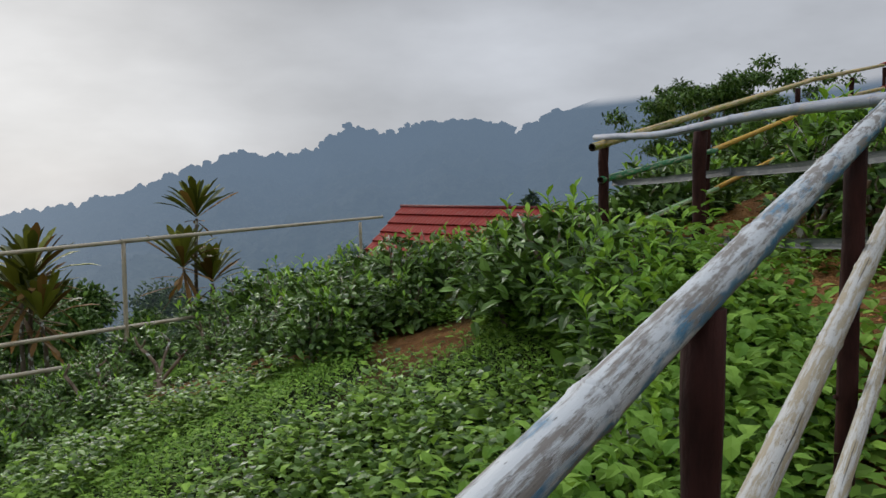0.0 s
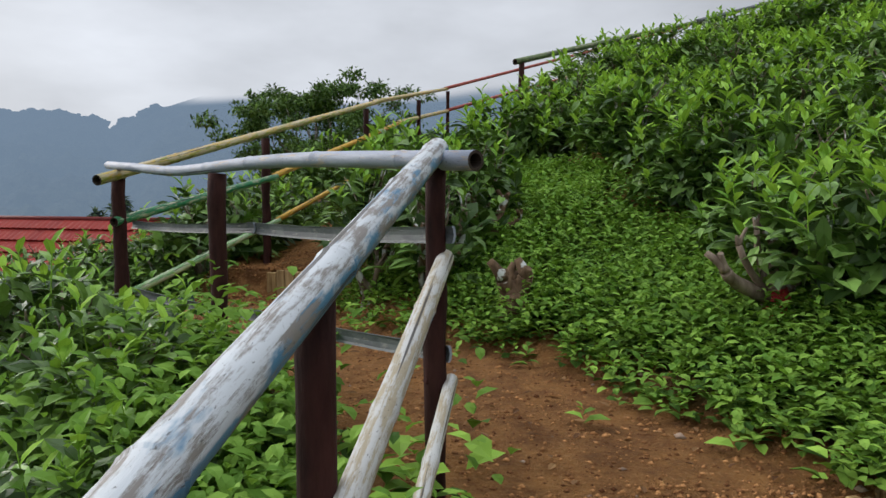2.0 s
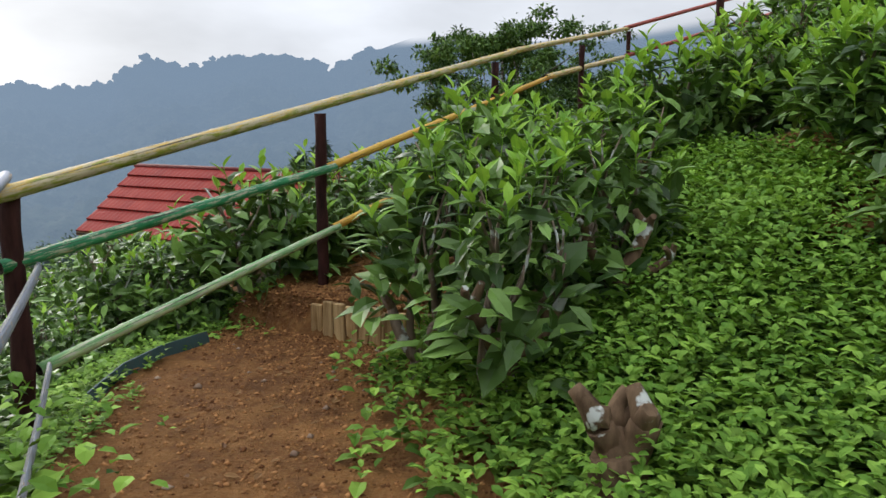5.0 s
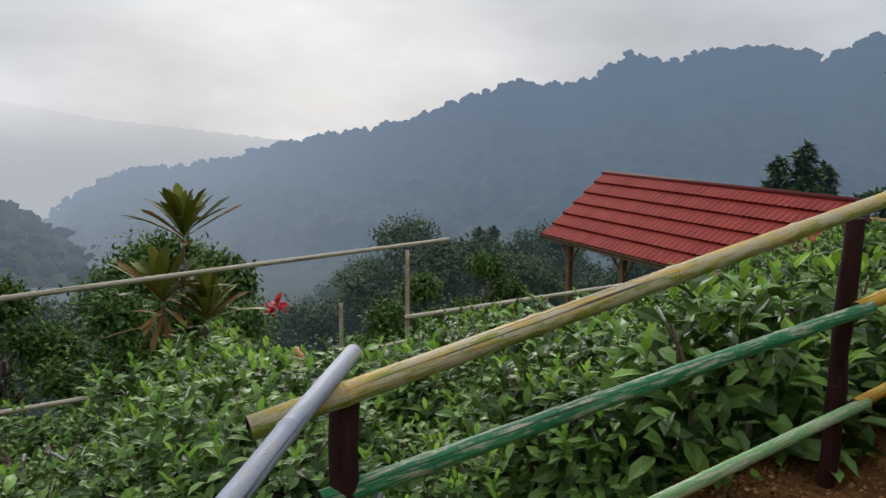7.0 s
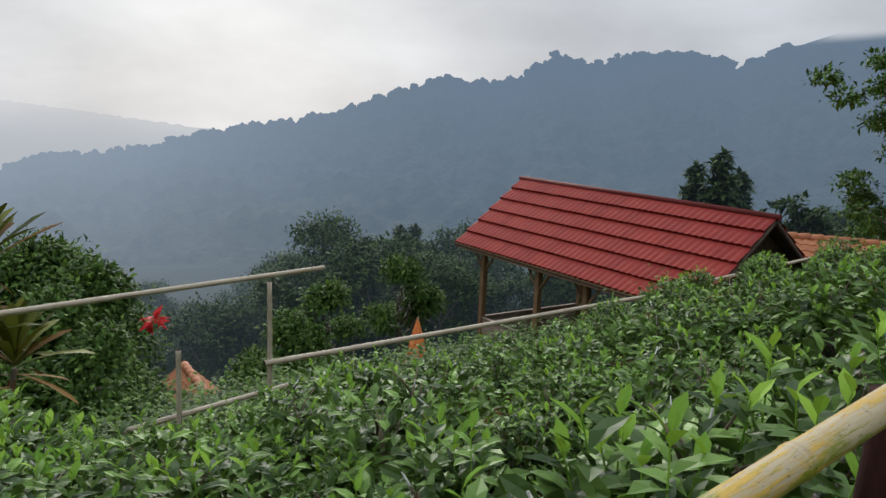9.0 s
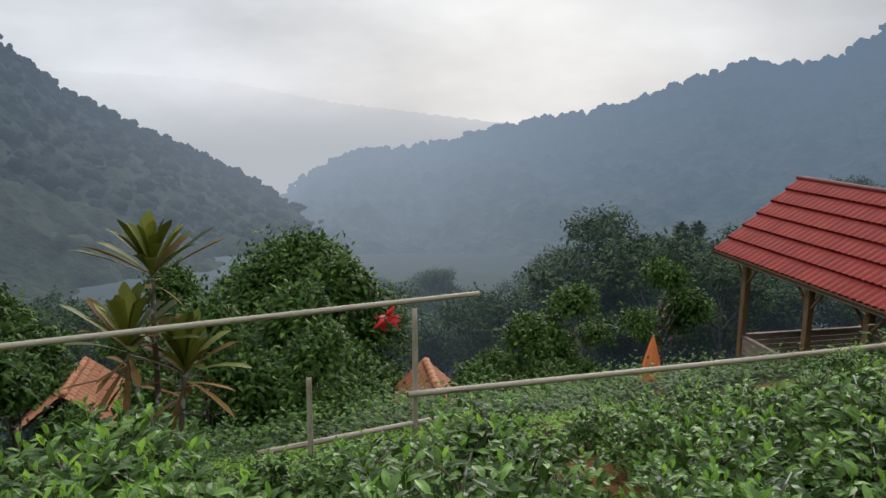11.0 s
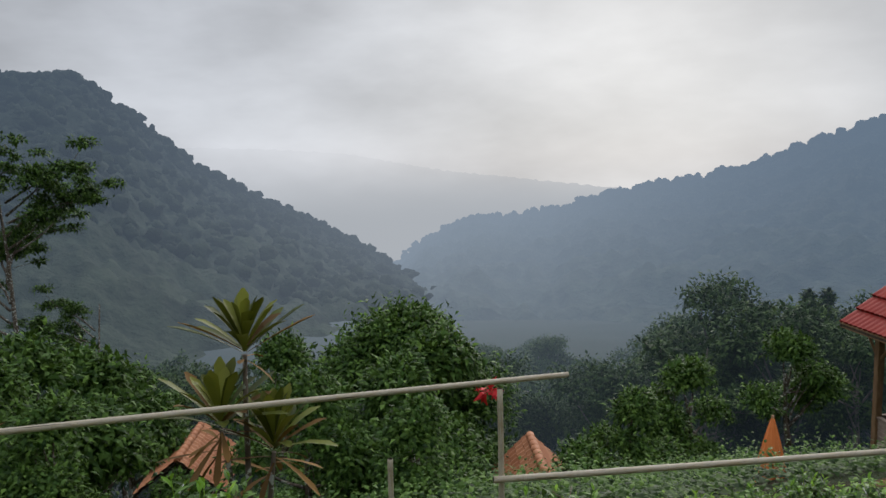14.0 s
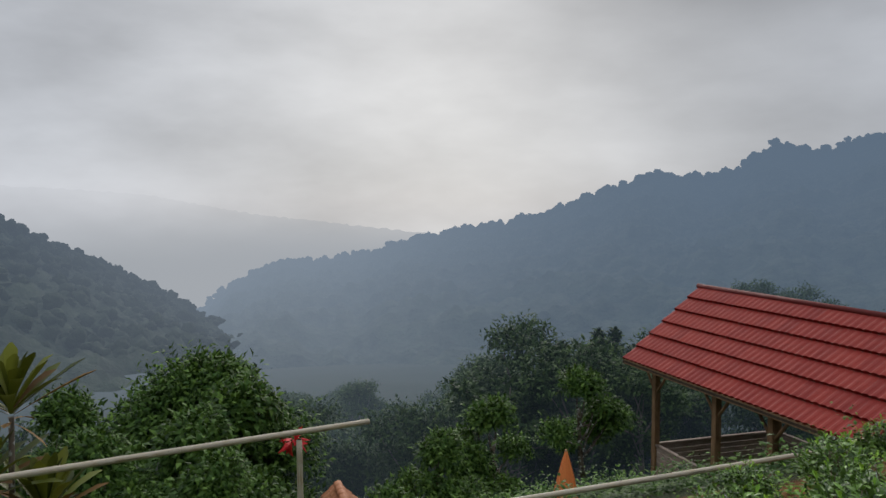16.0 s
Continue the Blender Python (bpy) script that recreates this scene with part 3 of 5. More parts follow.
def canopy(grid, count, size, mat, seed, cloud, deep):
    """Rounded, lumpy tree crowns over a slope, a third of them along its ridge."""
    rs = np.random.RandomState(seed)
    bm = bmesh.new()
    bmesh.ops.create_icosphere(bm, subdivisions=2, radius=1.0)
    ball = np.array([p.co for p in bm.verts])
    tri = np.array([[q.index for q in f.verts] for f in bm.faces])
    bm.free()
    rows, cols = grid.shape[:2]
    shapes = []
    for k in range(12):
        w = np.array([0.55 * noise.noise(Vector(p) * 1.5 + Vector((k * 7.3, 0, 0))) + 0.30 * noise.noise(Vector(p) * 4.0 + Vector((0, k * 5.1, 0))) for p in ball])
        shapes.append(ball * (1 + w)[:, None] * np.array([1.0, 1.0, rs.uniform(0.7, 1.15)]))
    shapes = np.array(shapes)
    r = np.where(rs.rand(count) < 0.33, rs.randint(0, 3, count), (rs.rand(count) ** 1.2 * deep).astype(int))
    c = rs.randint(0, cols - 1, count)
    near = np.hypot(grid[r, c, 0] - MIDDLE[0], grid[r, c, 1] - MIDDLE[1])
    keep = (near > 300) & (grid[r, c, 2] < cloud)
    r, c = r[keep], c[keep]
    n = len(r)
    s = size * rs.uniform(0.55, 1.25, n) * np.where(rs.rand(n) < 0.12, 1.35, 1.0)
    at = grid[r, c] + np.stack([rs.normal(size=n) * 3, rs.normal(size=n) * 3, s * rs.uniform(-0.45, 0.3, n)], 1)
    a = rs.uniform(0, 6.28, n)
    v = shapes[rs.randint(0, 12, n)] * s[:, None, None]
    ca, sa = np.cos(a)[:, None], np.sin(a)[:, None]
    v = np.stack([v[..., 0] * ca - v[..., 1] * sa, v[..., 0] * sa + v[..., 1] * ca, v[..., 2]], -1) + at[:, None]
    f = (np.arange(n)[:, None, None] * len(ball) + tri[None]).reshape(-1, 3)
    tagged(mesh_np("forest_canopy", v.reshape(-1, 3), f, [mat], smooth=True), "misty forest crowns covering the mountainside", "forest", kind="stuff")


RIGHT_RIDGE = [(-56, -12), (-48.4, -7.3), (-46, -5.3), (-42.8, -4.1), (-39, -4.2), (-34.7, -3.2), (-29.5, -1.7), (-26.4, -1.4), (-22.6, -0.3),
               (-18.5, 1.2), (-15.5, 2.1), (-12.5, 1.85), (-10, 2.5), (-8.7, 3.7), (-7.1, 4.25), (-4.3, 3.7), (-2.8, 4.15), (-0.1, 4.85), (2.8, 4.45),
               (5.5, 3.55), (8, 4.8), (14, 7), (25, 9), (45, 10), (62, 8)]
LEFT_RIDGE = [(-130, 9), (-100, 11), (-90, 10), (-82, 7.8), (-76, 5.8), (-73.4, 5.9), (-69.5, 5.3), (-67, 3.7), (-62.8, 0.3), (-56.3, -3.6),
              (-48.6, -7.5), (-43, -9.2), (-39.3, -11.4), (-36, -12.9), (-30, -15.5)]
FAR_RIDGE = [(-85, 2.5), (-62.8, 1.4), (-57, 1.2), (-52, 0.8), (-47.8, 0.0), (-43.7, -0.7), (-39, -1.2), (-35, -1.7), (-20, -3.0)]
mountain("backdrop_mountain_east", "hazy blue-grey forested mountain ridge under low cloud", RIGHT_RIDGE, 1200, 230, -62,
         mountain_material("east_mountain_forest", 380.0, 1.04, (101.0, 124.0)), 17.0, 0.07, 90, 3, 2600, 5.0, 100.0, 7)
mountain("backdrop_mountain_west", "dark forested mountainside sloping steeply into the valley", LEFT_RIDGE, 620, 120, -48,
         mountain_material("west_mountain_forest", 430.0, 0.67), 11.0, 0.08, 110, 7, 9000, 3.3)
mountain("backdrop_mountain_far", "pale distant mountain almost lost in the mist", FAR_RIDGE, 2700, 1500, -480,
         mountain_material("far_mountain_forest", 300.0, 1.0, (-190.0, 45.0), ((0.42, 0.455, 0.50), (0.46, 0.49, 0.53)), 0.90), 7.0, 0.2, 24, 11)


# ---- bamboo railings along the path ----
A, F, C1, P2 = (1.764, 3.27), (1.254, 6.105), (2.494, 7.556), (1.50, 4.72)
A1, A0 = (1.125, 2.40), (0.41, 1.37)


def foot(p, deep=0.12):
    return (p[0], p[1], gz(*p) - deep)


rail_a = thing("bamboo_railing", (*A0, gz(*A0)), "bamboo railing with worn blue and white paint beside the dirt steps", "railing", "path railings")
for i, (p, z, r) in enumerate(((A, 2.70, 0.030), (A1, 2.525, 0.027), (A0, 2.275, 0.024), ((-0.9, -0.45), 1.86, 0.028))):
    ob = round_post(rail_a, foot(p), (p[0], p[1], z), r, 10 + i)
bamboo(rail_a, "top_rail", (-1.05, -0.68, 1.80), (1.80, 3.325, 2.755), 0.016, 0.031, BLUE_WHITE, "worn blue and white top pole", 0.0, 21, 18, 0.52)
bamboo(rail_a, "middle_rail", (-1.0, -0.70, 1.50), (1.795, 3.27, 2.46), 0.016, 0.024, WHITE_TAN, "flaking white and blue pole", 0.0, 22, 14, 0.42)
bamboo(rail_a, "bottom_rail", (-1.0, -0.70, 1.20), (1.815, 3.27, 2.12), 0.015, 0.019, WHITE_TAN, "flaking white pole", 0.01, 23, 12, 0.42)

rail_b = thing("bamboo_railing", (*P2, gz(*P2)), "bamboo railing with grey painted top pole and dark slats", "railing", "path railings")
round_post(rail_b, foot(P2), (*P2, 2.70), 0.036, 31)
round_post(rail_b, foot(F), (*F, 2.70), 0.040, 32)
bamboo(rail_b, "top_rail", (1.80, 3.12, 2.715), (1.215, 6.23, 2.765), 0.027, 0.022, GREY_PAINT, "grey painted top pole", 0.0, 33, 16, 0.46,
       ((0.68, 0.2, (0.01, 0, -0.032)), (0.25, 0.2, (0, 0, 0.012))))


def slat(parent, a, b, wide, name, seed):
    """A split half bamboo laid on edge: painted on its round side, dark in its hollow."""
    bm = bmesh.new()
    a, b = Vector(a), Vector(b)
    d = (b - a).normalized()
    s = d.cross(Vector((0, 0, 1))).normalized()
    layer = bm.loops.layers.uv.verify()
    rows = []
    for i in range(9):
        c = a.lerp(b, i / 8) + Vector((0, 0, -0.012 * math.sin(math.pi * i / 8)))
        ring = [bm.verts.new(c + s * (wide * 0.45 * math.cos(t)) + Vector((0, 0, wide * math.sin(t)))) for t in (-1.2, -0.7, 0, 0.7, 1.2)]
        ring += [bm.verts.new(v.co - s * 0.008) for v in ring[::-1]]
        rows.append(ring)
    for i in range(8):
        for k in range(10):
            f = bm.faces.new((rows[i][k], rows[i][(k + 1) % 10], rows[i + 1][(k + 1) % 10], rows[i + 1][k]))
            f.material_index = 1 if k > 3 else 0
            for loop, (u, v) in zip(f.loops, ((k, i), (k + 1, i), (k + 1, i + 1), (k, i + 1))):
                loop[layer].uv = (u * 0.02, v * 0.3 + seed)
    bm.faces.new(rows[0][::-1]), bm.faces.new(rows[-1])
    return in_world(part(name, bm, [GREY_PAINT, DARK_SLAT], parent, "split bamboo slat, grey outside and dark inside"))


for name, start, middle, end, seed in (("middle_slat", (1.79, 3.22, 2.525), (1.615, 4.68, 2.475), (1.325, 6.15, 2.425), 0.3),
                                       ("bottom_slat", (1.79, 3.24, 2.20), (1.63, 4.72, 2.10), (1.335, 6.14, 2.035), 1.7)):
    slat(rail_b, start, middle, 0.025, name, seed)
    slat(rail_b, (middle[0], middle[1] - 0.1, middle[2] + 0.004), end, 0.023, name, seed + 3)

C2, C3 = (4.04, 9.16), (5.55, 10.9)
J1 = (6.95, 12.62)
rail_c = thing("bamboo_railing", (*C1, gz(*C1)), "bamboo railing in worn yellow and green paint climbing the hill", "railing", "path railings")
for i, (p, z) in enumerate(((C1, 3.02), (C2, 3.46), (C3, 3.80), (J1, 4.18), ((10.0, 13.3), 5.0))):
    round_post(rail_c, (p[0], p[1], min(gz(*p), z - 0.7) - 0.12), (*p, z), 0.033 if i == 0 else 0.030, 40 + i)
bamboo(rail_c, "top_rail", (1.13, 5.90, 2.675), (4.3, 9.45, 3.575), 0.029, 0.025, YELLOW, "worn olive and yellow pole", 0.0, 45, 16, 0.55)
bamboo(rail_c, "top_rail", (4.2, 9.38, 3.56), (*J1, 4.22), 0.026, 0.024, YELLOW, "worn yellow pole", 0.0, 46, 12, 0.5)
bamboo(rail_c, "top_rail", (6.85, 12.55, 4.21), (13.6, 13.8, 6.10), 0.026, 0.024, RED_POLE, "faded red pole", 0.0, 47, 10, 0.5)
bamboo(rail_c, "middle_rail", (1.22, 6.05, 2.445), (2.57, 7.52, 2.715), 0.027, 0.023, GREEN, "worn green pole", 0.0, 48, 16, 0.44)
bamboo(rail_c, "middle_rail", (2.52, 7.49, 2.71), (4.9, 10.1, 3.42), 0.025, 0.021, ORANGE, "worn yellow-orange pole", 0.0, 49, 12, 0.44)
bamboo(rail_c, "middle_rail", (4.8, 10.0, 3.40), (*J1, 3.86), 0.028, 0.026, YELLOW, "worn yellow pole", 0.0, 50, 10, 0.44)
bamboo(rail_c, "middle_rail", (6.9, 12.6, 3.86), (13.6, 13.8, 5.7), 0.028, 0.026, RED_POLE, "faded red pole", 0.0, 51, 10, 0.5)
bamboo(rail_c, "bottom_rail", (1.30, 6.13, 2.03), (2.59, 7.53, 2.365), 0.024, 0.021, PALE_GREEN, "worn pale green pole", 0.0, 52, 16, 0.40)
bamboo(rail_c, "bottom_rail", (2.55, 7.50, 2.36), (4.6, 9.75, 2.98), 0.022, 0.019, ORANGE, "worn orange pole", 0.0, 53, 12, 0.40)

U, V, W3 = (6.283, 9.497), (10.8, 10.9), (15.9, 12.4)
rail_d = thing("bamboo_railing", (*U, gz(*U)), "dark bamboo railing climbing the tea hill", "railing", "path railings")
for i, (p, z) in enumerate(((U, 4.17), ((8.4, 10.15), 4.72), (V, 5.36), ((13.2, 11.6), 6.1), (W3, 6.9))):
    round_post(rail_d, (p[0], p[1], min(gz(*p), z - 0.8) - 0.1), (*p, z), 0.037, 60 + i)
bamboo(rail_d, "top_rail", (6.15, 9.45, 4.16), (10.9, 10.93, 5.40), 0.038, 0.034, OLIVE, "olive weathered pole", 0.0, 65, 10, 0.5)
bamboo(rail_d, "top_rail", (10.7, 10.87, 5.36), (18, 13.0, 7.4), 0.038, 0.034, DARK_SLAT, "dark weathered pole", 0.0, 66, 10, 0.5)
bamboo(rail_d, "middle_rail", (10.0, 10.65, 4.85), (18, 13.0, 7.0), 0.03, 0.03, DARK_SLAT, "dark weathered pole", 0.0, 67, 10, 0.5)
shed_post = thing("painted_post", (17.0, 12.6, gz(17.0, 12.6)), "white painted post among tea at the hilltop", "post")
bm = bmesh.new()
box(bm, (0.5, 0.12, 2.4), (0, 0, 0.9), None, 0.02)
part("shaft", bm, WHITE_WALL, shed_post)

# the low fence of bare bamboo round the tea field
FEN = [(-5.5, 5.52), (-3.45, 8.80), (-1.25, 12.29)]
fence = thing("bamboo_fence", (*FEN[2], gz(*FEN[2])), "bare grey bamboo fence at the edge of the tea field", "fence")


def thin_post(p, z, r, seed):
    return bamboo(fence, "post", (p[0], p[1], gz(*p) - 0.15), (p[0], p[1], z), r, r * 0.9, BARE, "", 0.0, seed, 10, 0.3)


thin_post(FEN[1], 1.83, 0.026, 71), thin_post(FEN[2], 1.86, 0.026, 72)
thin_post((-1.60, 11.38), 1.43, 0.024, 73), thin_post(FEN[0], 1.75, 0.026, 74), thin_post((2.2, 16.6), 1.15, 0.026, 75)
for name, a, b, r, seed in (("top_rail", (-6.4, 4.08, 1.73), (-3.43, 8.83, 1.842), 0.0255, 76), ("top_rail", (-3.47, 8.77, 1.843), (-0.95, 12.83, 1.92), 0.026, 77),
                            ("middle_rail", (-6.4, 4.12, 1.06), (-2.85, 9.75, 0.86), 0.025, 78), ("middle_rail", (-1.98, 11.14, 0.745), (-1.14, 12.46, 0.815), 0.025, 79),
                            ("bottom_rail", (-6.4, 4.12, 0.82), (-2.75, 9.9, 0.50), 0.025, 80), ("bottom_rail", (-1.95, 11.2, 0.40), (-0.9, 12.84, 0.56), 0.024, 81),
                            ("ground_rail", (-6.4, 4.12, 0.48), (-3.3, 9.02, 0.24), 0.023, 82),
                            ("lower_rail", (-1.25, 12.2, 1.10), (2.25, 16.65, 1.14), 0.028, 83), ("lower_rail", (2.1, 16.5, 1.15), (4.6, 18.6, 1.55), 0.026, 84)):
    bamboo(fence, name, a, b, r, r * 0.88, BARE, "", 0.0, seed, 10, 0.42)


# ---- steps held by split stakes ----
def step(a, b, top, depth, count, seed, label):
    rnd = random.Random(seed)
    a, b = Vector((*a, top)), Vector((*b, top))
    d = (b - a).normalized()
    s = thing("earth_step", a.lerp(b, 0.5) - Vector((0, 0, depth)), label, "step", "garden steps")
    turn = Matrix(((d.x, -d.y, 0), (d.y, d.x, 0), (0, 0, 1)))
    mid = a.lerp(b, 0.5) - Vector((0, 0, depth))
    wide = (b - a).length / count
    for i in range(count):
        bm = bmesh.new()
        h = depth + 0.1 + rnd.uniform(-0.05, 0.02)
        box(bm, (wide * rnd.uniform(0.78, 0.96), 0.028 * rnd.uniform(0.8, 1.3), h), (0, 0, 0), None, 0.006)
        ob = part("stake", bm, STAKE, s)
        at = a.lerp(b, (i + 0.5) / count) - mid + Vector((0, 0, -h / 2 + rnd.uniform(-0.022, 0.016)))
        ob.matrix_local = Matrix.Translation(at) @ turn.to_4x4() @ pose(0, 0, 0, rnd.uniform(-5, 5), rnd.uniform(-4, 4), rnd.uniform(-9, 9))
    return s


step((1.72, 3.05), (2.98, 2.73), 1.765, 0.18, 25, 1, "earth step held by a row of split bamboo stakes")
step((2.40, 7.24), (2.98, 6.70), 2.00, 0.21, 10, 2, "earth step held by pale split bamboo stakes")
step((4.65, 9.42), (5.55, 8.62), 2.75, 0.20, 12, 3, "far earth step held by split bamboo stakes")

# plastic edging along the outer side of the path
bm = bmesh.new()
pts = [(1.42, 6.42), (1.52, 6.72), (1.66, 6.98), (1.86, 7.2)]
vs = []
for p in pts:
    z = gz(*p)
    vs.append([bm.verts.new((p[0], p[1], z - 0.03)), bm.verts.new((p[0] - 0.02, p[1] + 0.01, z + 0.06)), bm.verts.new((p[0] - 0.03, p[1] + 0.015, z + 0.058)), bm.verts.new((p[0] - 0.02, p[1] + 0.01, z - 0.03))])
for i in range(len(vs) - 1):
    for k in range(4):
        bm.faces.new((vs[i][k], vs[i][(k + 1) % 4], vs[i + 1][(k + 1) % 4], vs[i + 1][k]))
tagged(part("path_edging", bm, PLASTIC_SHEET), "dark plastic sheet edging along the dirt path", "edging")


# ---- pavilion with the red roof ----
def pavilion():
    ridge_a, ridge_b = Vector((-1.518, 27.927, 1.653)), Vector((4.57, 22.473, 1.653))
    d = (ridge_b - ridge_a).normalized()
    side = Vector((d.y, -d.x, 0))           # towards the terrace
    if side.y > 0:
        side = -side
    base = Vector((*(ridge_a.lerp(ridge_b, 0.5)).xy, -3.15))
    m = Matrix((( d.x, side.x, 0, base.x), (d.y, side.y, 0, base.y), (0, 0, 1, base.z), (0, 0, 0, 1)))
    p = thing("pavilion", m, "open wooden pavilion with a red metal tile roof", "pavilion")
    long, half, top, eave = (ridge_b - ridge_a).length, 2.22, 4.80, 3.04
    courses = 6
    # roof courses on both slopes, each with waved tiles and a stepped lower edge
    roof = part("roof", bmesh_slab(long, half, top, eave), DARK_TIMBER, p, "dark roof underside")
    for s in (1, -1):
        for c in range(courses):
            q0, q1 = c / courses, (c + 1) / courses + 0.012
            y0, y1 = half * q0, half * q1
            z0, z1 = top - (top - eave) * q0 + 0.02, top - (top - eave) * q1 + 0.085
            cols = 46 * 4
            x = np.linspace(-long / 2, long / 2, cols + 1)
            wave = 0.010 * np.abs(np.sin(x / long * 46 * math.pi))
            row0 = np.stack([x, np.full_like(x, s * y0), z0 + wave], 1)
            row1 = np.stack([x, np.full_like(x, s * y1) + s * 0.016 * np.sin(x / long * 46 * 2 * math.pi), z1 + wave * 2.2], 1)
            row2 = row1 + np.array([0, -s * 0.05, -0.055])
            v = np.concatenate([row0, row1, row2])
            k = cols + 1
            i = np.arange(cols)
            f = np.concatenate([np.stack([i, i + 1, i + 1 + k, i + k], 1), np.stack([i + k, i + 1 + k, i + 1 + 2 * k, i + 2 * k], 1)])
            if s > 0:
                f = f[:, ::-1]
            mesh_np("roof_course", v, f, [RED_TILE], parent=roof)
    bm = bmesh.new()
    tube(bm, [(-long / 2 - 0.06, 0, top + 0.03), (long / 2 + 0.06, 0, top + 0.035)], 0.065, 10)
    part("ridge_cap", bm, RED_RIDGE, roof, "dark red ridge cap")
    for s in (1, -1):
        bm = bmesh.new()
        box(bm, (long, 0.05, 0.12), (0, s * (half - 0.03), eave - 0.02), None, 0.005)
        part("fascia", bm, PAV_WOOD, p)
    for s in (-1, 1):
        for w_ in (1, -1):
            bm = bmesh.new()
            a, b = Vector((s * (long / 2 - 0.03), 0, top - 0.06)), Vector((s * (long / 2 - 0.03), w_ * half, eave - 0.06))
            tube(bm, [a, b], 0.05, 4)
            part("rafter", bm, DARK_TIMBER, p)
        bm = bmesh.new()
        vs = [bm.verts.new(c) for c in ((s * (long / 2 - 0.25), -half + 0.3, eave + 0.1), (s * (long / 2 - 0.25), half - 0.3, eave + 0.1), (s * (long / 2 - 0.25), 0, top - 0.25))]
        wall = bm.faces.new(vs)
        bmesh.ops.solidify(bm, geom=[wall], thickness=0.03)
        part("gable_board", bm, DARK_TIMBER, p)
    front, back = half - 0.42, -half + 0.42
    posts = (-long / 2 + 0.85, -0.95, 0.75, long / 2 - 0.5)
    for x in posts:
        for y in (front, back):
            bm = bmesh.new()
            box(bm, (0.15, 0.15, 3.3), (x, y, 1.55), None, 0.012)
            part("post", bm, PAV_WOOD, p)
            for s in (-1, 1):
                bm = bmesh.new()
                tube(bm, [(x, y, 2.35), (x + s * 0.42, y, 2.85)], 0.035, 6)
                part("brace", bm, PAV_WOOD, p)
    for y in (front, back):
        bm = bmesh.new()
        box(bm, (long - 0.9, 0.12, 0.16), (0, y, 2.93), None, 0.01)
        part("beam", bm, PAV_WOOD, p)
    bm = bmesh.new()
    box(bm, (long - 0.6, 2 * half - 0.6, 0.14), (0, 0, -0.07), None, 0.01)
    part("deck", bm, PAV_WOOD, p)
    bm = bmesh.new()
    box(bm, (long - 0.7, 2 * half - 0.7, 2.2), (0, 0, -1.24), None, 0.01)
    part("plinth", bm, CEMENT, p)
    # plank parapet
    x0, x1 = posts[0] - 0.05, posts[-1] + 0.05
    for a, b in (((x0, front), (x1, front)), ((x0, back), (x1, back)), ((x0, back), (x0, front)), ((x1, back), (x1, front))):
        a, b = Vector((*a, 0)), Vector((*b, 0))
        n_, ln = (b - a).normalized(), (b - a).length
        turn = Matrix(((n_.x, -n_.y, 0), (n_.y, n_.x, 0), (0, 0, 1)))
        for k in range(8):
            bm = bmesh.new()
            box(bm, (ln, 0.03, 0.118), a.lerp(b, 0.5) + Vector((0, 0, 0.12 + k * 0.128)), turn, 0.006)
            part("plank", bm, PAV_PLANK, p)
        bm = bmesh.new()
        box(bm, (ln + 0.1, 0.10, 0.05), a.lerp(b, 0.5) + Vector((0, 0, 1.10)), turn, 0.008)
        part("handrail", bm, PAV_PLANK, p)
    return p


def bmesh_slab(long, half, top, eave):
    bm = bmesh.new()
    rows = []
    for x in (-long / 2, long / 2):
        rows.append([bm.verts.new((x, y, z)) for y, z in ((-half, eave), (0, top), (half, eave), (half, eave - 0.05), (0, top - 0.06), (-half, eave - 0.05))])
    for k in range(6):
        bm.faces.new((rows[0][k], rows[0][(k + 1) % 6], rows[1][(k + 1) % 6], rows[1][k]))
    for r in rows:
        bm.faces.new((r[0], r[1], r[4], r[5])), bm.faces.new((r[1], r[2], r[3], r[4]))
    bmesh.ops.recalc_face_normals(bm, faces=bm.faces)
    return bm


pavilion()


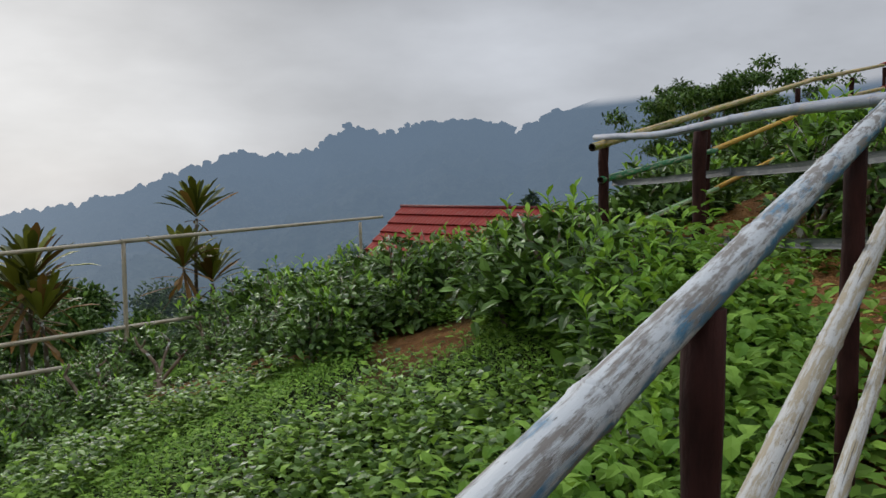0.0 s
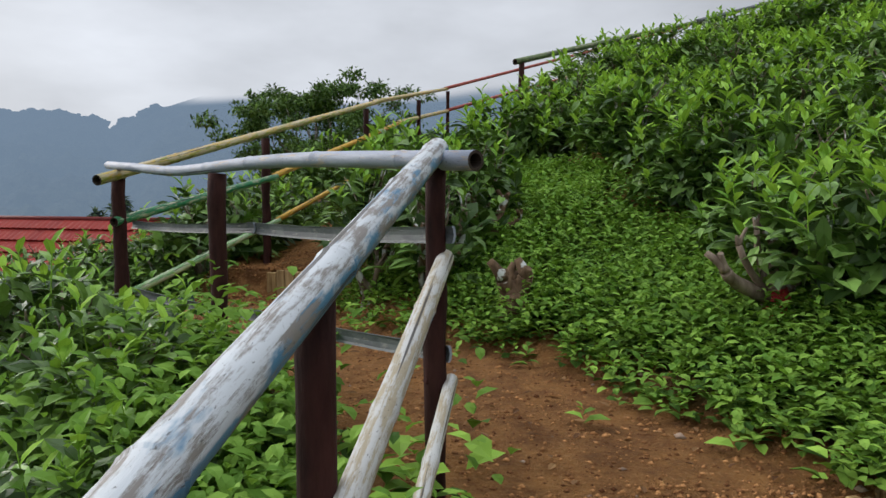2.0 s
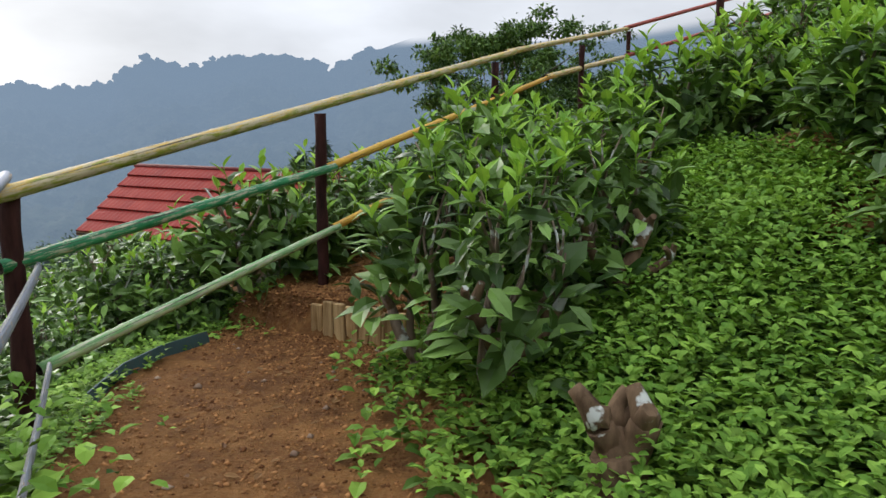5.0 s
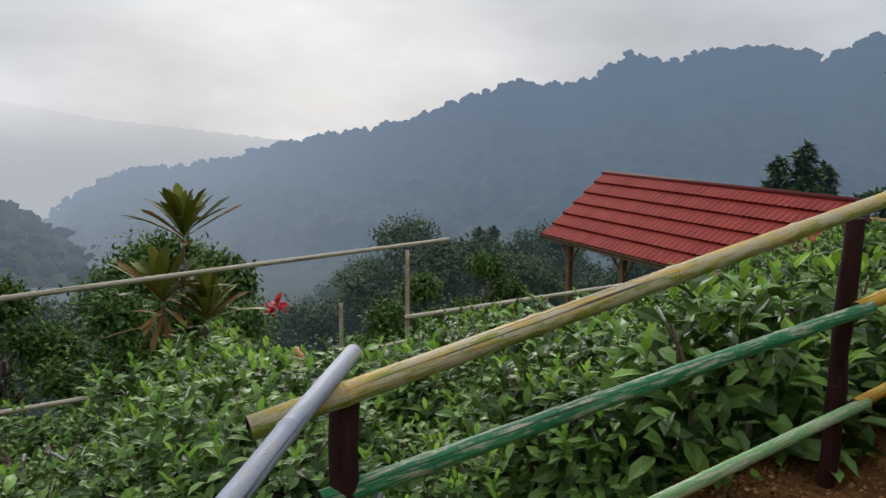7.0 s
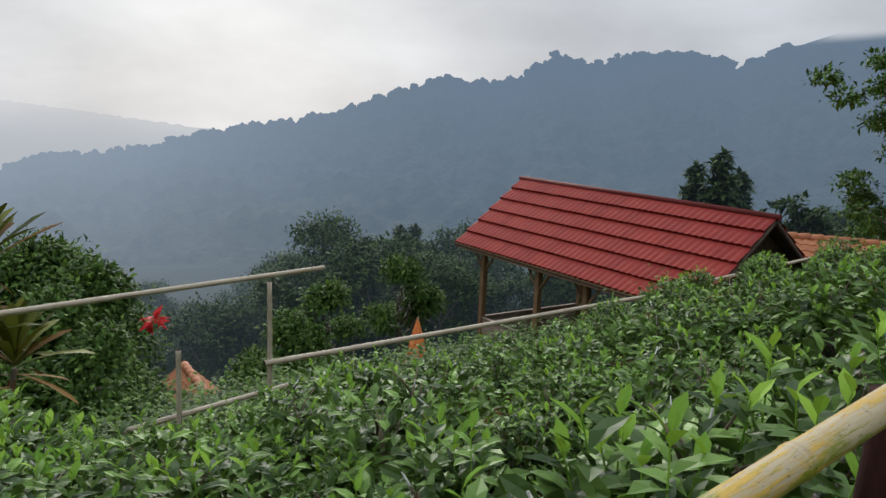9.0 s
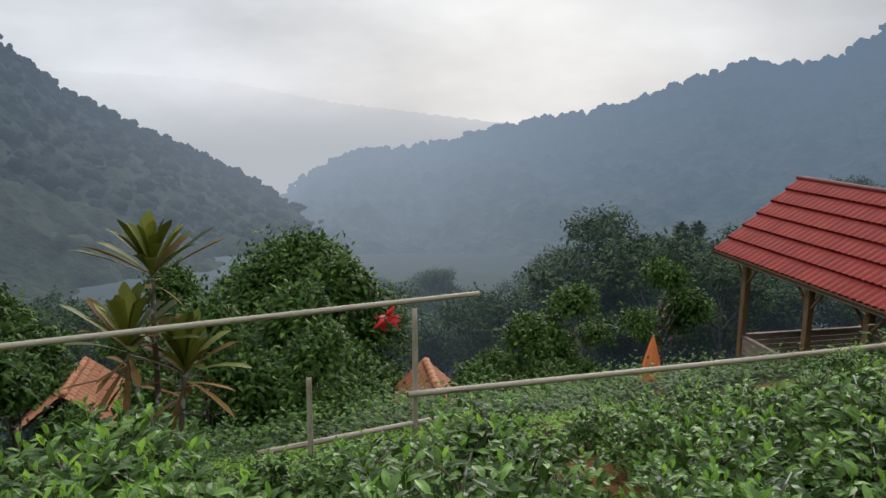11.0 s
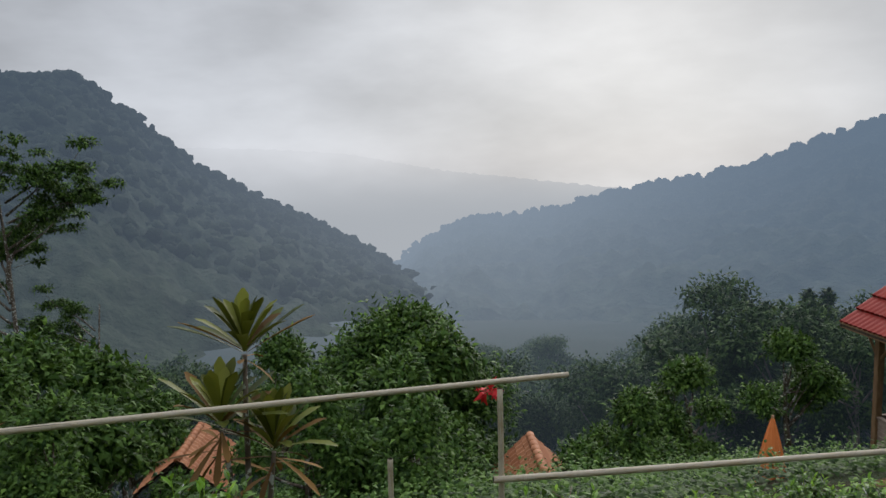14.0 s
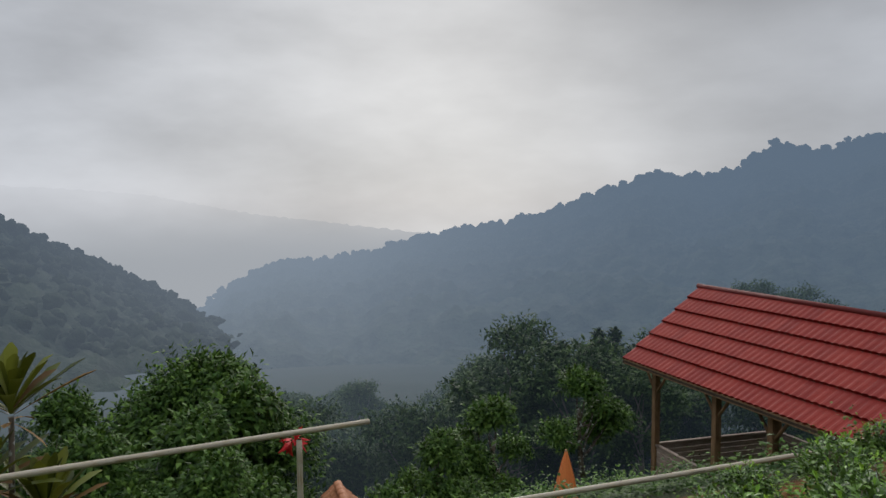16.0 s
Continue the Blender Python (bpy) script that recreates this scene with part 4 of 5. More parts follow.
# ---- huts ----
def hut(at, turn, long, half, rise, wall, label, roof_mat, tiles=True, walled=True):
    """A gable hut; its origin is on the ground under its middle, its ridge runs along its x."""
    h = thing("hut", Matrix.Translation(at) @ pose(0, 0, 0, 0, 0, turn), label, "hut", "huts on the slope")
    if walled:
        bm = bmesh.new()
        box(bm, (long - 0.7, 2 * half - 0.8, wall + 1.5), (0, 0, (wall - 1.5) / 2), None, 0.01)
        part("wall", bm, DARK_TIMBER, h, "dark solid wall under the roof")
        for s in (-1, 1):
            bm = bmesh.new()
            box(bm, (0.10, 0.10, rise + wall), (s * (long / 2 - 0.2), 0, (rise + wall) / 2), None, 0.01)
            part("king_post", bm, DARK_TIMBER, h)
    roof = part("roof", bmesh_slab(long, half, wall + rise, wall), DARK_TIMBER, h)
    slope = math.hypot(half, rise)
    rows = max(3, int(slope / 0.24)) if tiles else 1
    cols = max(4, int(long / 0.22)) if tiles else int(long / 0.09)
    rnd = np.random.RandomState(int(abs(at[0]) * 10))
    for s in (1, -1):
        for r in range(rows):
            q0, q1 = r / rows, (r + 1) / rows + (0.03 if tiles else 0)
            x = np.linspace(-long / 2 - 0.05, long / 2 + 0.05, cols * 4 + 1)
            wave = (0.035 if tiles else 0.022) * (0.5 + 0.5 * np.cos(np.linspace(0, cols * 2 * math.pi, cols * 4 + 1)))
            jitter = np.repeat(rnd.uniform(-0.012, 0.012, cols + 1), 4)[:cols * 4 + 1] if tiles else 0
            a = np.stack([x, np.full_like(x, s * half * q0), wall + rise * (1 - q0) + wave + 0.02], 1)
            b = np.stack([x, np.full_like(x, s * half * q1) + jitter, wall + rise * (1 - q1) + wave + (0.055 if tiles else 0.02)], 1)
            c = b - np.array([0, 0, 0.04])
            k = cols * 4 + 1
            i = np.arange(k - 1)
            f = np.concatenate([np.stack([i, i + 1, i + 1 + k, i + k], 1), np.stack([i + k, i + 1 + k, i + 1 + 2 * k, i + 2 * k], 1)])
            mesh_np("tile_course" if tiles else "tin_sheet", np.concatenate([a, b, c]), f[:, ::-1] if s > 0 else f, [roof_mat], parent=roof)
    if tiles:
        for i in range(int(long / 0.3)):
            x = -long / 2 + i * 0.3
            bm = bmesh.new()
            tube(bm, [(x, 0, wall + rise + 0.02), (x + 0.34, 0, wall + rise + 0.035)], [0.10, 0.12], 8)
            part("ridge_tile", bm, roof_mat, roof)
    else:
        bm = bmesh.new()
        tube(bm, [(-long / 2, 0, wall + rise), (long / 2, 0, wall + rise)], 0.07, 8)
        part("ridge_cap", bm, roof_mat, roof)
    return h


def spot(bearing, elevation, far, eye=(2.738, 7.572, 3.706)):
    b, e = radians(bearing), radians(elevation)
    return Vector((eye[0] + far * math.sin(b), eye[1] + far * math.cos(b), eye[2] + far * math.tan(e)))


hut((-18.86, 18.09, -6.95), 139.7, 3.2, 1.30, 1.02, 1.28, "small hut with an old clay tile roof below the fence", CLAY_TILE)
hut((-8.15, 21.58, -5.5), 136.6, 2.6, 1.05, 1.0, 1.27, "small hut with a steep clay tile roof in the bushes", CLAY_TILE)
s3 = spot(14.0, -7.3, 21.0, (2.168, 5.994, 3.434))
hut((s3.x + 0.4, s3.y, s3.z - 3.0), -8, 5.2, 2.3, 1.35, 1.65, "hut with a mossy orange clay tile roof behind the tea", CLAY_TILE)
s4 = spot(-79.0, -12.6, 19.0)
hut((s4.x - 0.2, s4.y - 3.6, s4.z - 3.2), 135, 5.4, 3.6, 2.5, 2.3, "shed with a teal corrugated tin roof beside the trees", TEAL_TIN, False)

# closed orange parasol
um = Vector((-2.43, 21.06, -2.95))
parasol = thing("parasol", um, "closed orange garden parasol", "parasol")
bm = bmesh.new()
tube(bm, [(0, 0, -1.2), (0, 0, 2.1)], 0.025, 8)
part("pole", bm, PAV_WOOD, parasol)
bm = bmesh.new()
rows = []
for z, r in ((2.06, 0.02), (1.9, 0.06), (1.6, 0.125), (1.2, 0.20), (0.95, 0.25), (0.8, 0.21)):
    rows.append([bm.verts.new((r * (1 + 0.22 * (k % 2)) * math.cos(k * math.pi / 8), r * (1 + 0.22 * (k % 2)) * math.sin(k * math.pi / 8), z)) for k in range(16)])
for i in range(len(rows) - 1):
    for k in range(16):
        bm.faces.new((rows[i][k], rows[i + 1][k], rows[i + 1][(k + 1) % 16], rows[i][(k + 1) % 16]))
part("canopy", bm, ORANGE_CLOTH, parasol, "folded orange canopy")
for i, (b, far, wide) in enumerate(((-32.3, 95, 1.6), (-31.4, 97, 1.2))):
    p = spot(b, -18.0 if i == 0 else -17.9, far)
    house = thing("far_house", p - Vector((0, 0, 1.5)), "tiny white house far down in the valley", "house", "valley houses")
    bm = bmesh.new()
    box(bm, (wide, 1.5, 2.2), (0, 0, 0.4))
    part("wall", bm, WHITE_WALL, house)


# ---- trees ----
def limb(bm, a, b, r0, r1, rnd, seg=6, bend=0.12):
    a, b = Vector(a), Vector(b)
    n = 4
    off = Vector((rnd.uniform(-1, 1), rnd.uniform(-1, 1), rnd.uniform(-0.4, 0.4))) * (b - a).length * bend
    pts = [a.lerp(b, i / n) + off * math.sin(math.pi * i / n) for i in range(n + 1)]
    tube(bm, pts, [r0 + (r1 - r0) * i / n for i in range(n + 1)], seg)
    return pts


def crown(rs, centres, count, leaf, wide=0.4, flat=1.0, shell=0.55):
    """Leaf sprays through balls (x, y, z, r), denser towards their skins, so that the outline stays uneven."""
    c = np.array(centres)
    vol = c[:, 3] ** 2
    pick = rs.choice(len(c), count, p=vol / vol.sum())
    d = unit(rs.normal(size=(count, 3)))
    d[:, 2] = np.where(d[:, 2] < -0.35, -d[:, 2], d[:, 2])
    rad = c[pick, 3] * (shell + (1 - shell) * rs.rand(count)) * (1 + 0.18 * rs.normal(size=count))
    p = c[pick, :3] + d * rad[:, None] * np.array([1, 1, flat])
    way = unit(d * 0.8 + rs.normal(size=(count, 3)) * 0.7 + np.array([0, 0, -0.25]))
    up = unit(d * 0.5 + np.array([0, 0, 0.9]) + rs.normal(size=(count, 3)) * 0.35)
    size = leaf * rs.uniform(0.6, 1.3, count)
    return leaves(p, way, up, size, size * wide, 0.25, 0.18, True)


def tree(name, label, height, wide, mats, bark, seed, count, leaf, style="round", flower=False, low=0.30):
    """One tree at the origin, trunk up along z, ready to be copied."""
    rnd, rs = random.Random(seed), np.random.RandomState(seed)
    t = thing(name, (0, 0, 0), label, "tree")
    bm = bmesh.new()
    balls = []
    r = height * 0.022 + 0.05
    if style == "round":
        lean = Vector((rnd.uniform(-0.05, 0.05) * height, rnd.uniform(-0.05, 0.05) * height, height * 0.62))
        trunk = limb(bm, (0, 0, -0.6), lean, r, r * 0.35, rnd, 8, 0.05)
        for i in range(11):
            a, z = rnd.uniform(0, 6.28), rnd.uniform(low, 0.93)
            reach = wide * math.sin(math.pi * min(0.92, max(0.14, (z - low * 0.6) / 0.86))) * rnd.uniform(0.5, 0.95)
            p = Vector((math.cos(a) * reach, math.sin(a) * reach, z * height))
            limb(bm, trunk[rnd.randrange(1, 4)], p, r * 0.4, r * 0.08, rnd, 5)
            balls.append((*p, wide * rnd.uniform(0.26, 0.46)))
        balls.append((lean.x, lean.y, height * 0.86, wide * 0.42))
    elif style == "airy":
        trunk = limb(bm, (0, 0, -0.6), (rnd.uniform(-0.4, 0.4), rnd.uniform(-0.4, 0.4), height * 0.8), r * 0.7, r * 0.2, rnd, 8, 0.03)
        for i in range(52):
            z = rnd.uniform(0.06, 0.95)
            a = i * 2.4 + rnd.uniform(-0.4, 0.4)
            reach = wide * rnd.uniform(0.3, 1.0) * min(1.0, 1.25 * math.sin(math.pi * min(0.9, max(0.22, z * 0.85))))
            p = Vector((math.cos(a) * reach, math.sin(a) * reach, z * height + 0.1 * reach))
            limb(bm, trunk[rnd.randrange(1, 4)], p, r * 0.25, r * 0.05, rnd, 5, 0.1)
            for _ in range(5):
                balls.append((p.x + rnd.gauss(0, 0.17) * wide, p.y + rnd.gauss(0, 0.17) * wide, p.z + rnd.gauss(0, 0.035) * height, wide * rnd.uniform(0.06, 0.16)))
    elif style == "layered":
        trunk = limb(bm, (0, 0, -0.6), (rnd.uniform(-0.4, 0.4), rnd.uniform(-0.4, 0.4), height * 0.95), r * 0.42, r * 0.10, rnd, 8, 0.03)
        for i in range(21):
            z = 0.34 + 0.64 * ((i * 0.618) % 1.0)
            a = i * 2.4 + rnd.uniform(-0.4, 0.4)
            reach = wide * rnd.uniform(0.45, 1.0) * (1.2 - 0.35 * z)
            p = Vector((math.cos(a) * reach, math.sin(a) * reach, z * height))
            root = Vector((trunk[2].x * z, trunk[2].y * z, (z - 0.10) * height))
            limb(bm, root, p, r * 0.16, r * 0.04, rnd, 5, 0.12)
            for q in (0.62, 0.74, 0.86, 0.94, 1.0, 1.06, 1.12, 1.2):
                c = root.lerp(p, q) + Vector((rnd.gauss(0, 0.12) * wide, rnd.gauss(0, 0.12) * wide, rnd.gauss(0, 0.016) * height))
                limb(bm, root.lerp(p, min(q, 0.95) - 0.1), c, r * 0.05, r * 0.015, rnd, 4, 0.1)
                balls.append((*c, wide * rnd.uniform(0.06, 0.15)))
    else:                                   # pointed conifer
        limb(bm, (0, 0, -0.6), (0, 0, height * 0.95), r, r * 0.15, rnd, 8, 0.01)
        for i in range(46):
            z = (i / 46) ** 0.85
            a, q = i * 2.39996, wide * (1.04 - z) ** 0.8 * rnd.uniform(0.55, 1.0)
            zz = height * (0.12 + 0.86 * z)
            limb(bm, (0, 0, zz), (math.cos(a) * q, math.sin(a) * q, zz + q * 0.1), r * 0.2, r * 0.04, rnd, 4)
            balls.append((math.cos(a) * q * 0.65, math.sin(a) * q * 0.65, zz + q * 0.05, wide * 0.27 * (1.25 - z)))
    part("trunk", bm, bark, t)
    flat = {"layered": 0.36, "airy": 0.6}.get(style, 0.85)
    # third set: larger leaves packed inside the crown, added to block light
    v, f, m = joined([(0, crown(rs, balls, int(count * 0.7), leaf, 0.42, flat, 0.35)), (1, crown(rs, balls, int(count * 0.3), leaf, 0.42, flat, 0.8)),
                      (0, crown(rs, [(x, y, z, q * 0.55) for x, y, z, q in balls], int(count * 0.12), leaf * 1.35, 0.5, flat, 0.05))])
    mesh_np("crown", v, f, mats, m, t)
    if flower:
        v, f = crown(rs, [(wide * 1.02, wide * 0.02, height * 0.76, 0.12)], 30, leaf * 1.1, 0.4)
        mesh_np("flower", v, f, [RED_FLOWER], None, t, label="red flower cluster")
    return t


def place(t, x, y, z=None, turn=0.0, scale=1.0):
    ob = copy_thing(t, pose(x, y, gz(x, y) if z is None else z, 0, 0, turn))
    ob.scale = (scale, scale, scale)
    return ob


near_mats, light_mats = [TREE_LEAF, LIGHT_TREE_LEAF], [LIGHT_TREE_LEAF, TREE_LEAF]
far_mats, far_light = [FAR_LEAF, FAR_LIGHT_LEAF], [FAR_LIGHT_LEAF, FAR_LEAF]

# the broad tree behind the fence and the shrubs round it
b1 = spot(-48.8, -10, 20.0)
big = tree("broad_tree", "dense dark green broadleaf tree below the fence", 6.3, 3.5, near_mats, TREE_BARK, 5, 42000, 0.21, low=0.08)
big.matrix_world = pose(b1.x, b1.y, -6.75)
b2 = spot(-46.0, -14, 16.5)
fl = tree("flowering_tree", "broadleaf tree with a red flower cluster", 4.3, 1.65, light_mats, TREE_BARK, 6, 14000, 0.22, "round", True, 0.1)
fl.matrix_world = pose(b2.x, b2.y, -4.3)
fl2 = tree("shrub", "light green shrub below the fence", 3.0, 1.7, light_mats, TREE_BARK, 8, 6500, 0.2, low=0.06)
for b, far, z, s, t_ in ((-48.5, 15.0, -3.5, 1.0, 30), (-74, 13.0, -1.6, 0.85, 80), (-70, 15.5, -2.6, 0.9, 140), (-86, 13.0, -2.3, 0.8, 200),
                         (-30.5, 19, -4.6, 0.8, 10), (-27, 22, -4.8, 0.9, 290), (-76.5, 11.0, -0.7, 0.6, 20), (-68, 26, -6.6, 1.2, 50), (-57, 27, -6.5, 1.3, 77), (-20, 30, -6.2, 1.1, 99), (-88, 19, -3.2, 1.2, 9), (-95, 16, -2.5, 1.0, 9), (-55, 13.5, -2.6, 0.8, 66), (-47, 12.0, -2.4, 0.7, 12), (-80, 16, -2.6, 1.0, 71), (-83, 9.6, -0.5, 0.5, 5), (-73, 9.8, -0.6, 0.5, 8), (-90, 10, -0.4, 0.6, 44), (-34, 14.5, -4.0, 0.7, 88), (-53, 16.5, -4.6, 0.9, 33), (-44, 13.0, -3.6, 0.7, 233), (-69, 13.0, -2.9, 0.75, 303)):
    p = spot(b, 0, far)
    place(fl2, p.x, p.y, z, t_, s)
fl2.matrix_world = pose(*spot(-58, 0, 30.0).xy, -8.0)

tall = tree("tall_tree", "tall slender tree with sparse layered foliage", 19.0, 4.4, near_mats, TREE_BARK, 12, 15000, 0.27, "layered")
p = spot(-79.4, 0, 46)
tall.matrix_world = pose(p.x, p.y, -12.5)
tall2 = tree("tall_tree", "tall slender tree with sparse layered foliage", 19.0, 5.6, near_mats, TREE_BARK, 14, 19000, 0.27, "layered")
p = spot(-75.4, 0, 46)
tall2.matrix_world = pose(p.x, p.y, -14.0)
for b, far, z, turn, s in ((-69.5, 50, -18.8, 170, 0.8), (-84, 47, -13.0, 90, 0.85), (-89, 40, -10, 9, 0.9)):
    p = spot(b, 0, far)
    place(tall2, p.x, p.y, z, turn, s)

# the feathery tree on the shoulder of the hill
fea = tree("feathery_tree", "feathery green tree standing behind the tea hill", 8.4, 4.0, light_mats, TREE_BARK, 16, 34000, 0.20, "airy")
fea.matrix_world = pose(11.3, 31.4, -1.4)
place(fea, 15.6, 33.0, -1.6, 100, 0.85)

# woods of the valley, with mist mixed into their materials
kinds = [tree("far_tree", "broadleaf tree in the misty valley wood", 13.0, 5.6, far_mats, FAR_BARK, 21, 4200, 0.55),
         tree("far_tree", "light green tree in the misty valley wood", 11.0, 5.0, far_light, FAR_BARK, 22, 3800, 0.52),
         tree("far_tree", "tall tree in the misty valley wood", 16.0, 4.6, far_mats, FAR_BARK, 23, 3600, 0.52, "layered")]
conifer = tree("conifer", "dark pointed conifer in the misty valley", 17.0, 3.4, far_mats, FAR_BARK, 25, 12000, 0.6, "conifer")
conifer.matrix_world = pose(*spot(4.6, 0, 52, (2.168, 5.994, 3.4)).xy, -15.0)
place(conifer, *spot(3.0, 0, 54, (2.168, 5.994, 3.4)).xy, -16.0, 40, 1.0)
place(conifer, *spot(6.0, 0, 56, (2.168, 5.994, 3.4)).xy, -16.4, 140, 1.0)
for b, far, top in ((-18.3, 72, -8.4), (-17.2, 75, -8.3), (-20.8, 68, -9.4), (-16, 80, -9.5), (-14.5, 76, -10)):
    p = spot(b, top, far, (2.168, 5.994, 3.43))
    place(conifer, p.x, p.y, p.z - 17.0, b * 7, 1.0)
kinds[0].matrix_world = pose(*spot(-24.3, 0, 66).xy, spot(-24.3, -9.3, 66).z - 12.5)
kinds[1].matrix_world = pose(*spot(-29.5, 0, 80).xy, spot(-29.5, -14.5, 80).z - 10.5)
kinds[2].matrix_world = pose(*spot(-21.8, 0, 74).xy, spot(-21.8, -9.6, 74).z - 15.8)
rnd = random.Random(77)
# rows of woodland: bearing range, distance range, elevation of the crowns' tops, how many
for b0, b1_, f0, f1, e0, e1, count in ((-28, -14, 55, 95, -13.5, -10.5, 26), (-36, -26, 60, 110, -19, -15.5, 16), (-40, -30, 110, 170, -17.0, -14.8, 22),
                                       (-46, -36, 120, 190, -15.0, -13.0, 22), (-14, 8, 60, 100, -11.5, -8.0, 22), (8, 24, 45, 85, -8.5, -5.0, 18),
                                       (-46, -24, 65, 140, -20.5, -16.5, 46), (-60, -40, 60, 110, -17, -14, 20), (-95, -62, 50, 90, -17, -13, 34), (-30, -10, 110, 180, -14.0, -12.0, 26), (-12, 14, 110, 170, -8, -5, 16)):
    for _ in range(count):
        b, far, e = rnd.uniform(b0, b1_), rnd.uniform(f0, f1), rnd.uniform(e0, e1)
        k = rnd.choice((0, 0, 1, 1, 2))
        p = spot(b, e, far)
        s = rnd.uniform(0.7, 1.15)
        place(kinds[k], p.x, p.y, p.z - (12.5, 10.6, 15.6)[k] * s, rnd.uniform(0, 360), s)


# ---- cordylines ----
def cordyline(at, heads, seed, label):
    """Slender cane plant; heads: offset and height of each fan's neck, its size, and whether old leaves hang under it."""
    rnd, rs = random.Random(seed), np.random.RandomState(seed)
    c = thing("cordyline", at, label, "plant", "cordylines")
    for dx, dy, z, size, old in heads:
        bm = bmesh.new()
        limb(bm, (dx * 0.3, dy * 0.3, -0.2), (dx, dy, z), 0.035, 0.022, rnd, 8, 0.04)
        cane = part("cane", bm, TREE_BARK, c)
        n = 30
        a = np.arange(n) * 2.39996 + rs.uniform(-0.3, 0.3, n)
        q = np.arange(n) / n                # 0 in the heart of the fan, 1 at its skirt
        el = np.radians(26 + 50 * (1 - q) ** 0.8 + rs.uniform(-7, 7, n))
        way = np.stack([np.cos(a) * np.cos(el), np.sin(a) * np.cos(el), np.sin(el)], 1)
        base = np.array([dx, dy, z]) + way * 0.02 + np.array([0, 0, 1]) * ((1 - q) * 0.10 * size)[:, None]
        ln = size * rs.uniform(0.50, 0.66, n) * (0.80 + 0.20 * q)
        up = unit(np.stack([-np.cos(a) * np.sin(el), -np.sin(a) * np.sin(el), np.cos(el)], 1))
        v, f = strap(base, way, up, ln, 0.088 * size, rs)
        for i in range(n):
            dry = rs.rand() < 0.05 + 0.15 * (q[i] > 0.6)
            mesh_np("leaf", v[i * 15:(i + 1) * 15], f[:16], [CORDYLINE_DRY if dry else CORDYLINE], None, cane, True)
        k = 11 if old else 4
        a = rs.uniform(0, 6.28, k)
        way = np.stack([np.cos(a) * 0.75, np.sin(a) * 0.75, rs.uniform(-0.8, 0.15, k)], 1)
        drop = np.array([0, 0, -1.0]) * rs.uniform(0.02, 0.22 if old else 0.05, k)[:, None]
        v, f = strap(np.array([dx, dy, z]) + drop + way * 0.02, unit(way), unit(np.stack([np.cos(a), np.sin(a), np.full(k, 0.9)], 1)), size * rs.uniform(0.25, 0.5, k) * (1 if old else 0.5), 0.052 * size, rs)
        for i in range(k):
            mesh_np("dry_leaf", v[i * 15:(i + 1) * 15], f[:16], [CORDYLINE_DRY], None, cane, True)
    return c


def strap(base, way, up, length, width, rs):
    """Long arching leaves of five joints."""
    n = len(base)
    side = unit(np.cross(way, up))
    top = np.cross(side, way)
    rows = []
    L = np.broadcast_to(length, n)[:, None]
    fall = rs.uniform(0.06, 0.34, n)[:, None]
    for q, wq in ((0, 0.24), (0.25, 0.50), (0.55, 0.86), (0.84, 1.0), (1.0, 0.22)):
        c = base + way * L * q + np.array([0, 0, -1.0]) * L * fall * q * q
        rows.append(c - side * width * wq * 0.5 + top * width * 0.15 * wq)
        rows.append(c)
        rows.append(c + side * width * wq * 0.5 + top * width * 0.15 * wq)
    v = np.stack(rows, 1).reshape(-1, 3)
    quad = []
    for r in range(4):
        for k in range(2):
            quad.append((r * 3 + k, r * 3 + k + 1, r * 3 + k + 4, r * 3 + k + 3))
    f = (np.arange(n)[:, None, None] * 15 + np.array(quad)[None]).reshape(-1, 4)
    f = np.concatenate([f[:, [0, 1, 2]], f[:, [0, 2, 3]]], 1).reshape(-1, 3)
    return v, f


g = gz(-3.43, 11.21)
cordyline((-3.43, 11.21, g), [(0, 0, 1.99 - g, 1.22, False), (-0.14, -0.20, 1.30 - g, 1.25, True), (0.14, 0.18, 1.04 - g, 1.2, True)], 3, "tall cordyline with yellowing leaf fans behind the fence")
g = gz(-4.5, 8.85)
cordyline((-4.5, 8.85, g), [(0, 0, 1.42 - g, 1.2, True), (-0.20, 0.12, 1.15 - g, 1.15, True), (0.16, -0.16, 0.98 - g, 1.1, True)], 4, "bushy cordyline with brown hanging leaves behind the fence")


